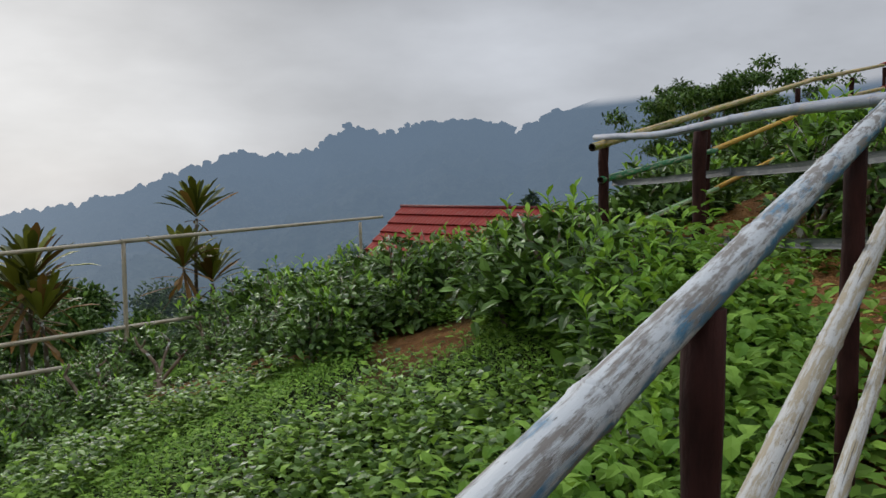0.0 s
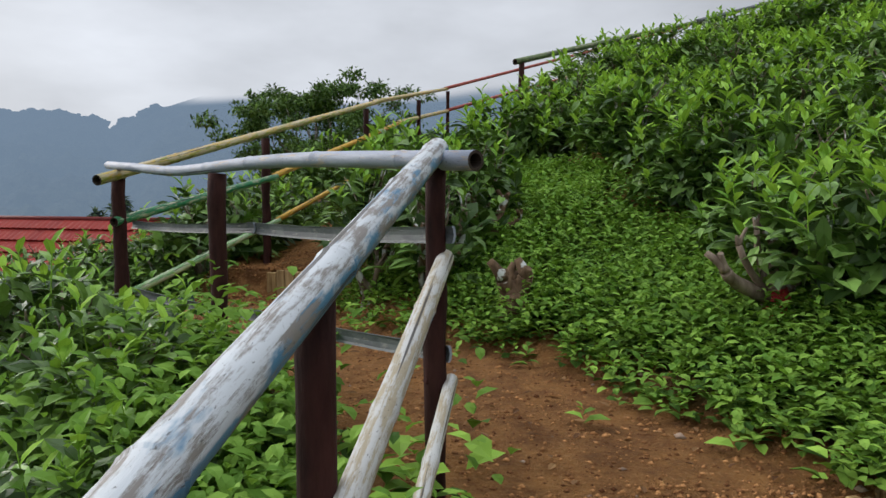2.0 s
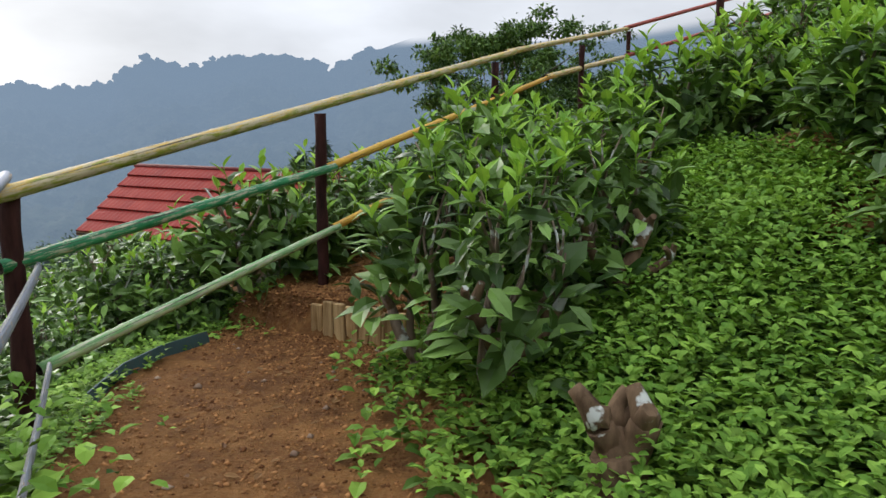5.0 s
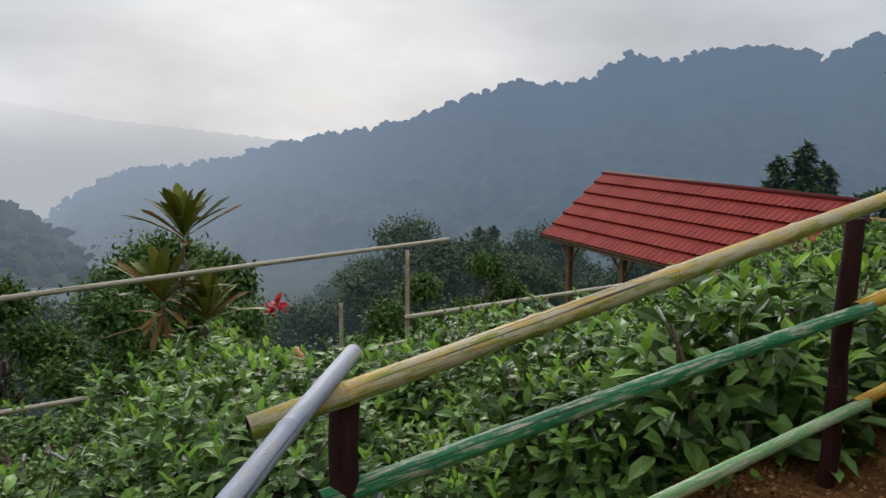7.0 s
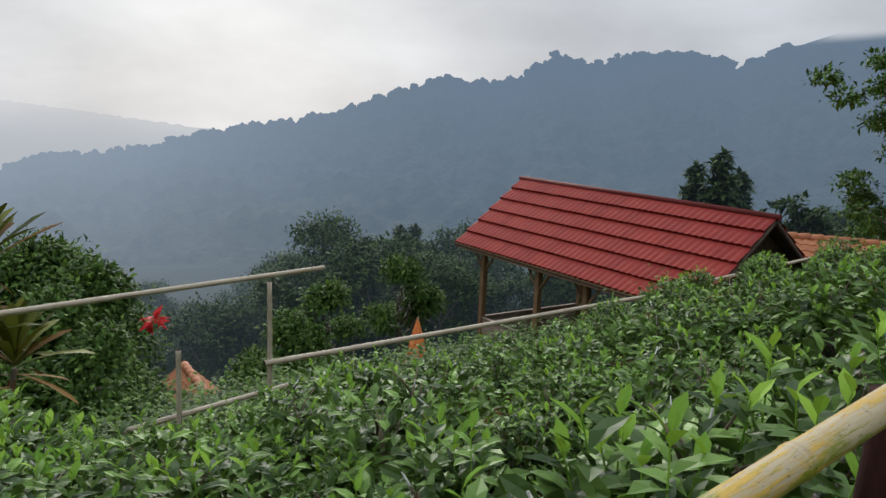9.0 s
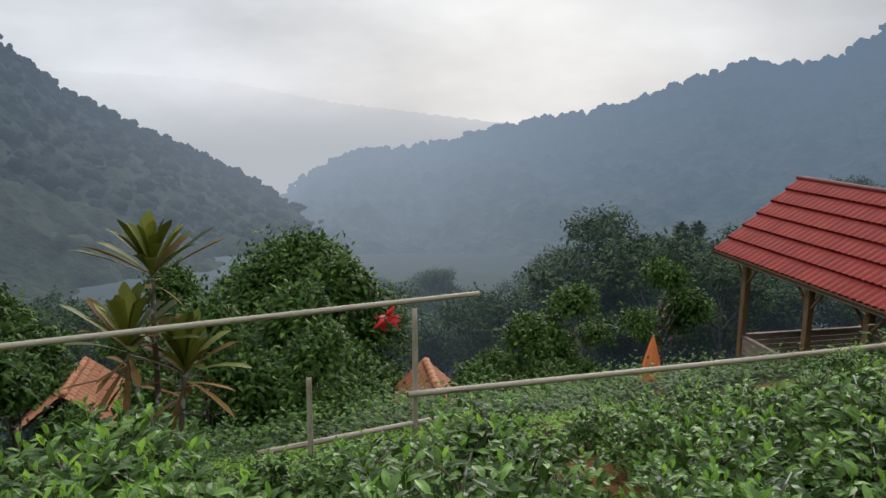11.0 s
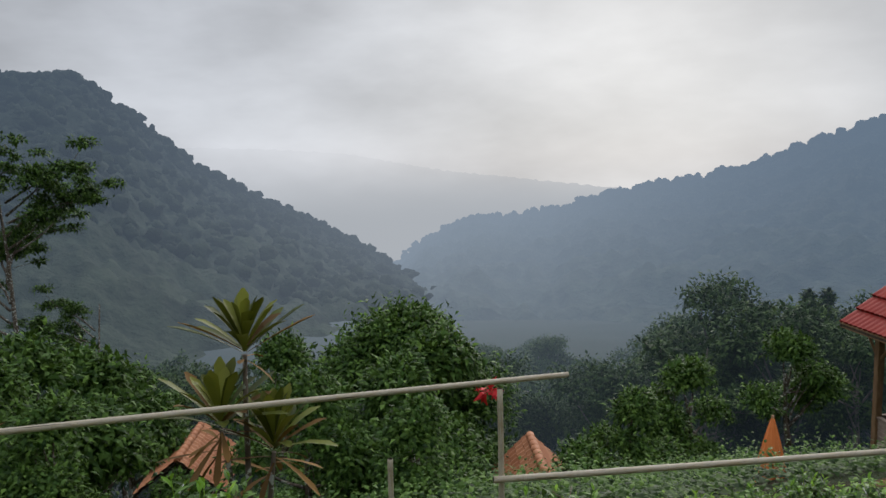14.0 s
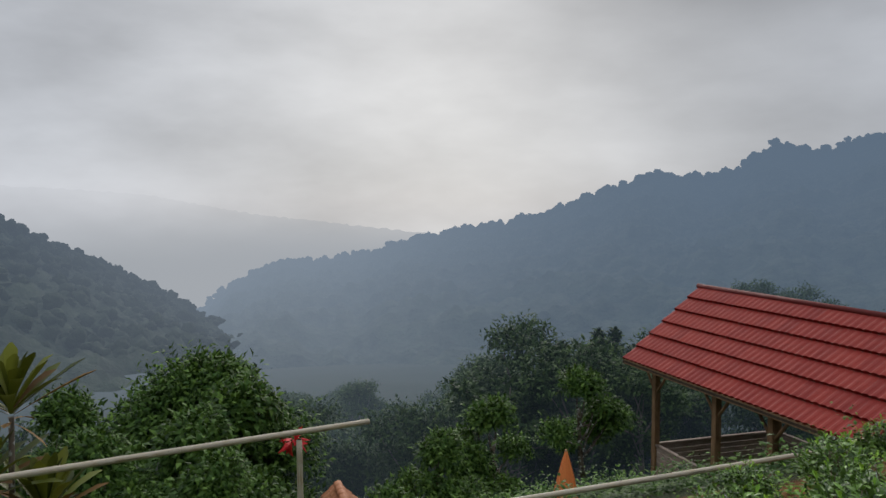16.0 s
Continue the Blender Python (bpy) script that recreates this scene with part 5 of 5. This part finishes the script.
# ---- tea ----
def tea_bush(seed, wide, high, count, leaf, shoots, stems=4, fresh=0.42, label="leafy green tea bush with bright young shoots"):
    """A tea bush at the origin: gnarled stems, a dense dome of dark leaves and upright young shoots."""
    rnd, rs = random.Random(seed), np.random.RandomState(seed)
    t = thing("tea_bush", (0, 0, 0), label, "tea bush", "tea bushes")
    for i in range(stems):
        a = i * 6.28 / stems + rnd.uniform(-0.4, 0.4)
        p = Vector((math.cos(a) * wide * 0.35, math.sin(a) * wide * 0.35, high * rnd.uniform(0.4, 0.6)))
        bm = bmesh.new()
        limb(bm, (math.cos(a) * 0.05, math.sin(a) * 0.05, -0.15), p, 0.024, 0.013, rnd, 6, 0.18)
        for _ in range(3):
            q = p + Vector((rnd.uniform(-1, 1) * wide * 0.35, rnd.uniform(-1, 1) * wide * 0.35, high * rnd.uniform(0.2, 0.4)))
            limb(bm, p, q, 0.010, 0.004, rnd, 4, 0.15)
        part("stem", bm, TEA_BARK, t, "gnarled brown stem with lichen")
    # dome of old leaves
    a, r = rs.uniform(0, 6.28, count), np.sqrt(rs.rand(count))
    h = (1 - 0.55 * r ** 2.5) * (0.35 + 0.65 * rs.rand(count) ** 0.55)
    lump = 1 + 0.16 * np.sin(a * 3 + seed) + 0.10 * np.sin(a * 5 + 2 * seed)
    p = np.stack([np.cos(a) * r * wide * lump, np.sin(a) * r * wide * lump, h * high * 0.92], 1)
    out = np.stack([np.cos(a), np.sin(a), np.full(count, 0.35)], 1)
    way = unit(out * rs.uniform(0.2, 1.0, (count, 1)) + rs.normal(size=(count, 3)) * 0.55)
    up = unit(np.array([0, 0, 1.0]) + out * 0.35 + rs.normal(size=(count, 3)) * 0.35)
    size = leaf * rs.uniform(0.65, 1.2, count)
    deep = np.arange(count) % 5 < 2          # inner leaves, pulled in and enlarged to shut light out of the bush
    clouds = [(0, leaves(p[~deep], way[~deep], up[~deep], size[~deep], size[~deep] * 0.44, 0.12)),
              (0, leaves(p[deep] * np.array([0.80, 0.80, 0.72]), way[deep], up[deep], size[deep] * 1.35, size[deep] * 0.75, 0.12, 0.18))]
    # shoots
    bs, ws, us, ls, yb, yw, yu, yl = [], [], [], [], [], [], [], []
    bm = bmesh.new()
    for i in range(shoots):
        a, r = rnd.uniform(0, 6.28), math.sqrt(rnd.random()) * 0.92
        z = (1 - 0.55 * r ** 2.5) * high * 0.88
        root = Vector((math.cos(a) * r * wide, math.sin(a) * r * wide, z - 0.06))
        lean = Vector((math.cos(a) * r * 0.45 + rnd.uniform(-0.2, 0.2), math.sin(a) * r * 0.45 + rnd.uniform(-0.2, 0.2), 1)).normalized()
        ln = rnd.uniform(0.10, 0.26)
        tube(bm, [root, root + lean * ln], [0.0035, 0.002], 4, False)
        k = rnd.randrange(5, 8)
        for j in range(k):
            q = (j + 1) / k
            az = j * 2.4 + a
            young = q > fresh
            d = Vector((math.cos(az), math.sin(az), 0.25 + 1.1 * q * q))
            (yb if young else bs).append(root + lean * ln * q)
            (yw if young else ws).append(d)
            (yu if young else us).append(Vector((-math.cos(az) * 0.5, -math.sin(az) * 0.5, 1)))
            (yl if young else ls).append(leaf * (1.15 - 0.5 * q * q) * rnd.uniform(0.85, 1.2))
    tagged(part("shoot_growth", bm, TEA_YOUNG, t), kind="stuff")
    clouds.append((0, leaves(np.array(bs), np.array(ws), np.array(us), np.array(ls), np.array(ls) * 0.44, 0.15)))
    clouds.append((1, leaves(np.array(yb), np.array(yw), np.array(yu), np.array(yl), np.array(yl) * 0.40, 0.05)))
    v, f, m = joined(clouds)
    tagged(mesh_np("foliage", v, f, [TEA_OLD, TEA_YOUNG], m, t), kind="stuff")
    return t


def far_from_path(x, y):
    d, _ = track_at(np.array([x]), np.array([y]))
    return float(d[0])


bushes = [tea_bush(1, 0.52, 0.80, 520, 0.132, 26), tea_bush(2, 0.47, 0.72, 470, 0.138, 28), tea_bush(3, 0.56, 0.88, 560, 0.128, 24), tea_bush(4, 0.42, 0.70, 400, 0.142, 24)]
OLD_BUSH = "dark green old tea bush with few young shoots"
field_bushes = [tea_bush(11, 0.52, 0.80, 600, 0.115, 15, 4, 0.72, OLD_BUSH), tea_bush(12, 0.47, 0.72, 540, 0.12, 18, 4, 0.68, OLD_BUSH),
                tea_bush(13, 0.56, 0.88, 640, 0.11, 8, 4, 0.85, OLD_BUSH), tea_bush(14, 0.42, 0.70, 460, 0.125, 14, 4, 0.72, OLD_BUSH)]
rnd = random.Random(5)


def plant(x, y, s, k=None):
    k = rnd.randrange(4) if k is None else k
    if math.hypot(x + 1.35, y - 11.2) < 1.15:  # low, newly cut bushes by the short fence post
        s *= 0.55
    place((bushes if far_from_path(x, y) > 0 else field_bushes)[k], x, y, gz(x, y) - 0.04, rnd.uniform(0, 360), s)


def scatter_tea(x0, x1, y0, y1, pitch, test, s0=0.85, s1=1.2):
    y = y0
    while y < y1:
        x = x0
        while x < x1:
            px, py = x + rnd.uniform(-0.3, 0.3) * pitch, y + rnd.uniform(-0.3, 0.3) * pitch
            if test(px, py):
                plant(px, py, rnd.uniform(s0, s1))
            x += pitch
        y += pitch


# tea on the hill above the path, thinner at its foot where weeds take over
scatter_tea(3.2, 9.5, -1.5, 11.0, 0.74, lambda x, y: far_from_path(x, y) > 1.9 + 0.5 * math.sin(y * 1.3) + (1.3 if y < 3.2 else 0), 0.75, 1.0)
scatter_tea(9.5, 17.0, 0.0, 13.0, 1.1, lambda x, y: far_from_path(x, y) > 0.8, 0.62, 0.85)
scatter_tea(4.0, 9.5, 8.0, 13.0, 0.8, lambda x, y: 0.75 < far_from_path(x, y) < 1.9)
# tea field between the railing and the fence
def field(x, y):
    d = far_from_path(x, y)
    inside = x > -3.3 + (y - 9.0) * 0.73
    clearing = y < 7.0 + 0.25 * x + 0.5 * math.sin(2.2 * x) and x < 1.0
    thin = smooth_noise(np.array([x]), np.array([y]), 1.9, 21)[0] > 0.28
    return d < -1.15 and inside and not clearing and not thin


scatter_tea(-3.4, -0.8, 6.2, 8.8, 0.60, field, 0.4, 0.75)
scatter_tea(-3.4, -0.8, 8.8, 12.6, 0.58, field, 0.8, 1.15)
scatter_tea(-0.8, 0.2, 6.2, 12.6, 0.62, field, 0.65, 1.1)
scatter_tea(0.2, 5.0, 6.2, 13.2, 0.66, field, 0.55, 0.9)
scatter_tea(-1.0, 8.0, 13.2, 20.5, 0.9, lambda x, y: far_from_path(x, y) < -1.3 and x > -3.3 + (y - 9.0) * 0.73 + 0.2 and x < 4.6 and y < 15 + x * 0.75, 0.42, 0.62)
scatter_tea(-6.8, -2.2, 5.0, 9.4, 0.85, lambda x, y: (y < 9.2 + (x + 3.5) * 1.3 + 0.9) and y > 7.0 + (x + 3.5) * 1.3 , 0.6, 0.85)
for x, y, s, k in ((3.95, 8.0, 1.1, 0), (2.10, 7.95, 1.18, 3), (2.45, 8.35, 1.15, 1), (1.62, 7.9, 0.85, 1), (3.75, 7.5, 1.1, 0), (4.35, 7.95, 1.0, 1), (4.95, 8.3, 0.9, 2), (0.62, 5.6, 0.95, 2), (0.95, 5.05, 0.8, 0), (0.2, 7.4, 0.9, 0),
                   (0.85, 6.5, 0.75, 3), (3.05, 9.3, 1.1, 1), (4.15, 10.2, 1.15, 0), (1.15, 4.2, 0.55, 3), (0.75, 3.0, 0.5, 3), (4.3, 4.2, 0.9, 3), (4.2, 3.4, 0.8, 1), (0.85, 5.25, 1.15, 3), (0.75, 5.85, 1.1, 1), (1.12, 4.45, 1.0, 1), (1.0, 3.65, 0.9, 3), (0.72, 2.75, 0.75, 1), (-2.0, 9.85, 1.2, 0), (-2.45, 10.2, 1.15, 2), (-1.55, 9.5, 1.15, 1), (-2.75, 9.6, 1.1, 3)):
    plant(x, y, s, k)
LEGGY = "leggy tea shrub with bare lichened stems beside the path"
leggy = [tea_bush(31, 0.34, 0.98, 230, 0.135, 12, 3, 0.62, LEGGY), tea_bush(32, 0.30, 0.90, 190, 0.13, 11, 3, 0.5, LEGGY)]
for i, (x, y, s) in enumerate(((3.08, 6.42, 1.1), (3.32, 5.95, 0.9), (3.35, 6.95, 1.1), (3.72, 6.2, 0.95), (3.62, 7.35, 1.0))):
    place(leggy[i % 2], x, y, gz(x, y) - 0.04, i * 77.0, s)
leggy[0].matrix_world = pose(2.90, 6.22, gz(2.90, 6.22) - 0.04)
leggy[1].matrix_world = pose(3.02, 5.62, gz(3.02, 5.62) - 0.06)
for k, (x, y) in enumerate(((4.9, 5.2), (5.3, 6.4), (5.8, 4.4), (5.0, 3.5))):
    bushes[k].matrix_world = pose(x, y, gz(x, y) - 0.04)
for k, (x, y) in enumerate(((-0.5, 9.6), (0.3, 9.0), (0.9, 9.8), (1.4, 8.9))):
    field_bushes[k].matrix_world = pose(x, y, gz(x, y) - 0.04)


# ---- weeds and grass ----
def weed_cover(name, label, x0, x1, y0, y1, count, leaf, test, mats, tall=0.16, seed=0, young=0.3, tuft=5, plain=True):
    """Low leafy cover: small upright sprigs of paired leaves over a stretch of ground."""
    rs = np.random.RandomState(seed)
    x, y = rs.uniform(x0, x1, count), rs.uniform(y0, y1, count)
    keep = test(x, y, rs)
    x, y = x[keep], y[keep]
    z = ground_height(x, y)
    n = len(x)
    h = tall * rs.uniform(0.35, 1.0, n) * (1 + 0.5 * smooth_noise(x, y, 3.5, seed + 1))
    clouds = []
    lean = rs.normal(size=(n, 2)) * 0.25
    for k in range(tuft):
        q = (k + 1) / tuft
        a = rs.uniform(0, 6.28, n) if k % 2 == 0 else a + math.pi
        p = np.stack([x + lean[:, 0] * h * q, y + lean[:, 1] * h * q, z + h * q], 1)
        way = np.stack([np.cos(a), np.sin(a), 0.15 + 0.5 * q + rs.normal(size=n) * 0.2], 1)
        up = np.stack([-np.cos(a) * 0.3, -np.sin(a) * 0.3, np.ones(n)], 1) + rs.normal(size=(n, 3)) * 0.2
        size = leaf * rs.uniform(0.6, 1.25, n) * (1.55 - 0.85 * q)
        clouds.append((1 if q > 1 - young else 0, leaves(p, way, up, size, size * 0.62, 0.15, 0.18, plain)))
    v, f, m = joined(clouds)
    return tagged(mesh_np(name, v, f, mats, m), label, "plants", kind="stuff")


def bank(lo, hi, soft=0.15):
    def test(x, y, rs):
        d, _ = track_at(x, y)
        e = smooth_noise(x, y, 3.0, 8) * 0.12 + rs.normal(size=len(x)) * soft
        return (d > lo + e) & (d < hi + e)
    return test


def outer(lo, hi, gaps=0.4, soft=0.12):
    def test(x, y, rs):
        d, _ = track_at(x, y)
        e = smooth_noise(x, y, 3.0, 8) * 0.12 + rs.normal(size=len(x)) * soft
        return (-d > lo + e) & (-d < hi) & (smooth_noise(x, y, 1.7, 9) < gaps + rs.normal(size=len(x)) * 0.12)
    return test


weed_cover("weed_cover", "dense bright green low weeds on the bank above the path", 2.4, 5.0, 2.0, 8.6, 20000, 0.060, bank(0.74, 2.3), [WEED, GRASS], 0.17, 1, plain=False)
weed_cover("weed_cover", "green weeds between the tea bushes on the hill", 4.0, 11.0, -1.5, 11.5, 11000, 0.065, bank(1.9, 8.0), [WEED, GRASS], 0.2, 2, tuft=4)
weed_cover("weed_cover", "low weeds and clover over the grassy slope", -3.2, 2.2, 1.5, 8.5, 19000, 0.045, outer(0.66, 7.0, 0.14), [WEED, GRASS], 0.10, 3, tuft=4)
def clumps(lo, hi, over):
    def test(x, y, rs):
        d, _ = track_at(x, y)
        return (-d > lo) & (-d < hi) & (smooth_noise(x, y, 1.7, 9) < 0.22) & (smooth_noise(x, y, 2.6, 15) > over + rs.normal(size=len(x)) * 0.08)
    return test


weed_cover("weed_cover", "taller broad-leaved weed clumps on the grassy slope", -3.4, 1.6, 1.2, 8.0, 7500, 0.08, clumps(0.8, 7.0, 0.06), [WEED, TEA_OLD], 0.32, 13, tuft=6)
weed_cover("weed_cover", "low weeds on the farther slope", -8.0, 3.5, 3.0, 16.0, 9000, 0.06, outer(3.5, 12.0, 0.6), [GRASS, WEED], 0.16, 4, tuft=4)
weed_cover("weed_cover", "broad-leaved weeds along the railing", 0.0, 2.4, 1.0, 5.7, 5600, 0.085, outer(0.66, 1.5, 0.7), [WEED, GRASS], 0.48, 6, tuft=6, plain=False)
weed_cover("weed_cover", "short grassy weeds on the verge of the path", 0.3, 2.5, 5.5, 8.0, 7000, 0.038, outer(0.64, 1.9, 2.0), [GRASS, WEED], 0.07, 36, tuft=4)
weed_cover("weed_cover", "tall broad-leaved weeds pressing against the blue railing", 0.2, 1.75, 2.0, 4.9, 5000, 0.085, outer(0.86, 1.4, 2.0, 0.05), [WEED, GRASS], 0.58, 26, tuft=7, plain=False)
weed_cover("weed_cover", "weeds along the upper path", 2.6, 8.0, 7.6, 13.5, 5000, 0.06, outer(0.7, 1.7, 0.6), [WEED, GRASS], 0.2, 7)


def round_stumps(x, y, rs):
    return (np.hypot(x - 3.60, y - 3.63) < 0.34) | (np.hypot(x - 3.08, y - 4.86) < 0.26)


weed_cover("weed_cover", "leafy weeds grown up round the tea stumps", 2.7, 4.0, 3.2, 5.2, 1500, 0.052, round_stumps, [WEED, GRASS], 0.24, 17, plain=False)


def beyond_fence(x, y, rs):
    d, _ = track_at(x, y)
    return (x < -3.7 + (y - 9.0) * 0.73) & (-d > 8.5) & (smooth_noise(x, y, 0.8, 31) < 0.45)


weed_cover("undergrowth", "dense dark undergrowth on the slope below the fence", -24.0, 3.0, 7.0, 34.0, 30000, 0.115, beyond_fence, [TREE_LEAF, LIGHT_TREE_LEAF], 0.6, 41, 0.3, 5)


def grass_cover(name, label, x0, x1, y0, y1, count, test, seed):
    rs = np.random.RandomState(seed)
    x, y = rs.uniform(x0, x1, count), rs.uniform(y0, y1, count)
    keep = test(x, y, rs)
    x, y = x[keep], y[keep]
    n = len(x)
    a = rs.uniform(0, 6.28, n)
    way = np.stack([np.cos(a) * 0.5, np.sin(a) * 0.5, rs.uniform(0.6, 1.4, n)], 1)
    up = np.stack([-np.cos(a), -np.sin(a), np.full(n, 0.4)], 1)
    ln = rs.uniform(0.06, 0.17, n)
    v, f = leaves(np.stack([x, y, ground_height(x, y) - 0.005], 1), way, up, ln, 0.010, 0.3, 0.1, True)
    return tagged(mesh_np(name, v, f, [GRASS]), label, "grass", kind="stuff")


grass_cover("grass", "bright green grass blades on the slope", -3.2, 2.0, 1.5, 8.5, 14000, outer(0.8, 7.0, 0.10), 11)


# ---- soil crumbs and stones ----
def crumbs(name, label, count, size0, size1, mats, seed, reach=0.9):
    rs = np.random.RandomState(seed)
    leg = rs.randint(2, 12, count)
    q = rs.rand(count)
    a, b = TRACK[leg], TRACK[leg + 1]
    ln = np.hypot(*(b - a)[:, :2].T)
    across = rs.uniform(-1, 1, count) * reach
    x = a[:, 0] + (b - a)[:, 0] * q - (b - a)[:, 1] / ln * across + rs.normal(size=count) * 0.1
    y = a[:, 1] + (b - a)[:, 1] * q + (b - a)[:, 0] / ln * across + rs.normal(size=count) * 0.1
    d, _ = track_at(x, y)
    keep = np.abs(d) < reach * np.sqrt(rs.rand(count))  # thicker at the edges than in the trodden middle
    keep |= (np.abs(d) > 0.35) & (np.abs(d) < reach)
    x, y = x[keep], y[keep]
    n = len(x)
    base = np.array([(1, 0, 0), (-1, 0, 0), (0, 1, 0), (0, -1, 0), (0, 0, 1), (0, 0, -1)], float)
    tri = np.array([(0, 2, 4), (2, 1, 4), (1, 3, 4), (3, 0, 4), (2, 0, 5), (1, 2, 5), (3, 1, 5), (0, 3, 5)])
    s = rs.uniform(size0, size1, n) * rs.rand(n) ** 1.5 + size0 * 0.4
    v = base[None] * s[:, None, None] * rs.uniform(0.55, 1.3, (n, 6, 1)) * np.array([1, 1, 0.6])
    a = rs.uniform(0, 6.28, n)
    ca, sa = np.cos(a)[:, None], np.sin(a)[:, None]
    v = np.stack([v[..., 0] * ca - v[..., 1] * sa, v[..., 0] * sa + v[..., 1] * ca, v[..., 2]], -1)
    v = v + np.stack([x, y, ground_height(x, y) + s * 0.15], 1)[:, None]
    f = (np.arange(n)[:, None, None] * 6 + tri[None]).reshape(-1, 3)
    return tagged(mesh_np(name, v.reshape(-1, 3), f, mats, None, None, True), label, "soil", kind="stuff")


CRUMB, n_ = material("soil_crumb")
each = n_.add("ShaderNodeNewGeometry").outputs["Random Per Island"]
n_.out(principled(n_, n_.mix(each, (0.10, 0.036, 0.012), (0.48, 0.235, 0.09)), 0.95))
STONE, n_ = material("path_stone")
each = n_.add("ShaderNodeNewGeometry").outputs["Random Per Island"]
n_.out(principled(n_, n_.mix(n_.math("ADD", n_.math("MULTIPLY", each, 0.7), n_.math("MULTIPLY", n_.noise(40.0), 0.3)), (0.17, 0.10, 0.065), (0.45, 0.34, 0.25)), 0.9))
crumbs("soil_crumbs", "loose red-brown soil crumbs on the path", 38000, 0.004, 0.016, [CRUMB], 31)
crumbs("path_stones", "small tan stones along the path edges", 260, 0.010, 0.026, [STONE], 32)
rs = np.random.RandomState(40)
n = 700
x, y = rs.uniform(0.3, 4.5, n), rs.uniform(0.8, 8.5, n)
d, _ = track_at(x, y)
keep = np.abs(d) < 0.95
x, y = x[keep], y[keep]
n = len(x)
a = rs.uniform(0, 6.28, n)
v, f = leaves(np.stack([x, y, ground_height(x, y) + 0.012], 1), np.stack([np.cos(a), np.sin(a), rs.normal(size=n) * 0.15], 1), np.stack([rs.normal(size=n) * 0.3, rs.normal(size=n) * 0.3, np.ones(n)], 1),
              rs.uniform(0.03, 0.07, n), 0.022, -0.1, 0.2)
tagged(mesh_np("fallen_leaves", v, f, [DRY_LEAF]), "dry brown fallen leaves on the path", "leaves", kind="stuff")


# ---- pruned tea stumps ----
def stump(at, arms, seed, label, red=False, stout=1.0, bark=None):
    """Gnarled pruned tea stump; arms: end point and thickness."""
    rnd = random.Random(seed)
    s = thing("tea_stump", at, label, "stump", "pruned tea stumps")
    bm = bmesh.new()
    tube(bm, [(0, 0, -0.32), (0.0, 0, -0.1), (0.01, 0, 0.05), (0.0, 0.01, 0.12)], [0.08 * stout, 0.075 * stout, 0.06 * stout, 0.05 * stout], 9)
    part("stock", bm, bark or TEA_BARK, s)
    if red:
        bm = bmesh.new()
        tube(bm, [(0.012, -0.004, -0.02), (0.014, -0.004, 0.05), (0.006, 0.006, 0.11)], [0.079, 0.066, 0.054], 9)
        part("paint_patch", bm, RED_PAINT, s, "faded red paint round the stock")
    for (x, y, z), r in arms:
        bm = bmesh.new()
        pts = limb(bm, (0, 0, 0.06), (x, y, z), r, r * 0.75, rnd, 8, 0.16)
        end = pts[-1]
        for _ in range(2):
            q = end + Vector((rnd.uniform(-0.07, 0.07), rnd.uniform(-0.07, 0.07), rnd.uniform(0.04, 0.12)))
            limb(bm, end, q, r * 0.7, r * 0.4, rnd, 6, 0.1)
        part("arm", bm, bark or TEA_BARK, s)
    return s


stump((3.60, 3.63, gz(3.60, 3.63) + 0.06), [((-0.27, 0.03, 0.20), 0.034), ((0.36, 0.08, 0.30), 0.032), ((0.10, 0.10, 0.30), 0.024), ((0.02, 0.12, 0.36), 0.018), ((-0.16, 0.06, 0.30), 0.018)], 1, "gnarled grey tea stump with a red painted base in the weeds", True)
stump((3.08, 4.86, gz(3.08, 4.86) + 0.02), [((-0.05, 0.02, 0.20), 0.055), ((0.07, -0.02, 0.22), 0.06), ((0.01, 0.05, 0.17), 0.05)], 2, "short thick brown sawn tea stump beside the path", stout=1.5, bark=STUMP_BARK)
stump((3.22, 5.85, gz(3.22, 5.85)), [((0.26, 0.10, 0.42), 0.045), ((-0.18, 0.02, 0.36), 0.03), ((0.05, -0.1, 0.3), 0.03)], 3, "thick gnarled tea stump with white lichen by the path")
stump((2.98, 5.60, gz(2.98, 5.60) + 0.05), [((-0.14, -0.05, 0.30), 0.034), ((0.20, 0.04, 0.22), 0.04), ((0.04, 0.06, 0.18), 0.04)], 6, "brown tea stump with sawn arms by the path", bark=STUMP_BARK)
stump((3.55, 5.85, gz(3.55, 5.85) + 0.04), [((0.16, 0.06, 0.30), 0.034), ((-0.14, 0.02, 0.28), 0.028), ((0.20, -0.06, 0.18), 0.026)], 7, "lichened brown tea stump in the weeds", bark=STUMP_BARK)
stump((2.80, 6.16, gz(2.80, 6.16)), [((-0.12, 0.05, 0.30), 0.03), ((0.14, 0.06, 0.34), 0.026), ((0.02, -0.1, 0.25), 0.02)], 4, "gnarled tea trunk at the path corner")
for i, (x, y) in enumerate(((-2.7, 7.7), (-2.2, 8.0), (-1.6, 7.6), (-0.9, 7.9), (-3.2, 7.2))):
    stump((x, y, gz(x, y)), [((-0.2, 0.1, 0.4), 0.022), ((0.25, -0.05, 0.35), 0.02), ((0.05, 0.2, 0.45), 0.018)], 20 + i, "grey pruned tea stump on the grassy slope")
stump((3.9, 8.05, gz(3.9, 8.05)), [((0.0, 0.02, 0.4), 0.04), ((0.12, 0.05, 0.35), 0.03)], 5, "gnarled tea trunk beside the upper step")
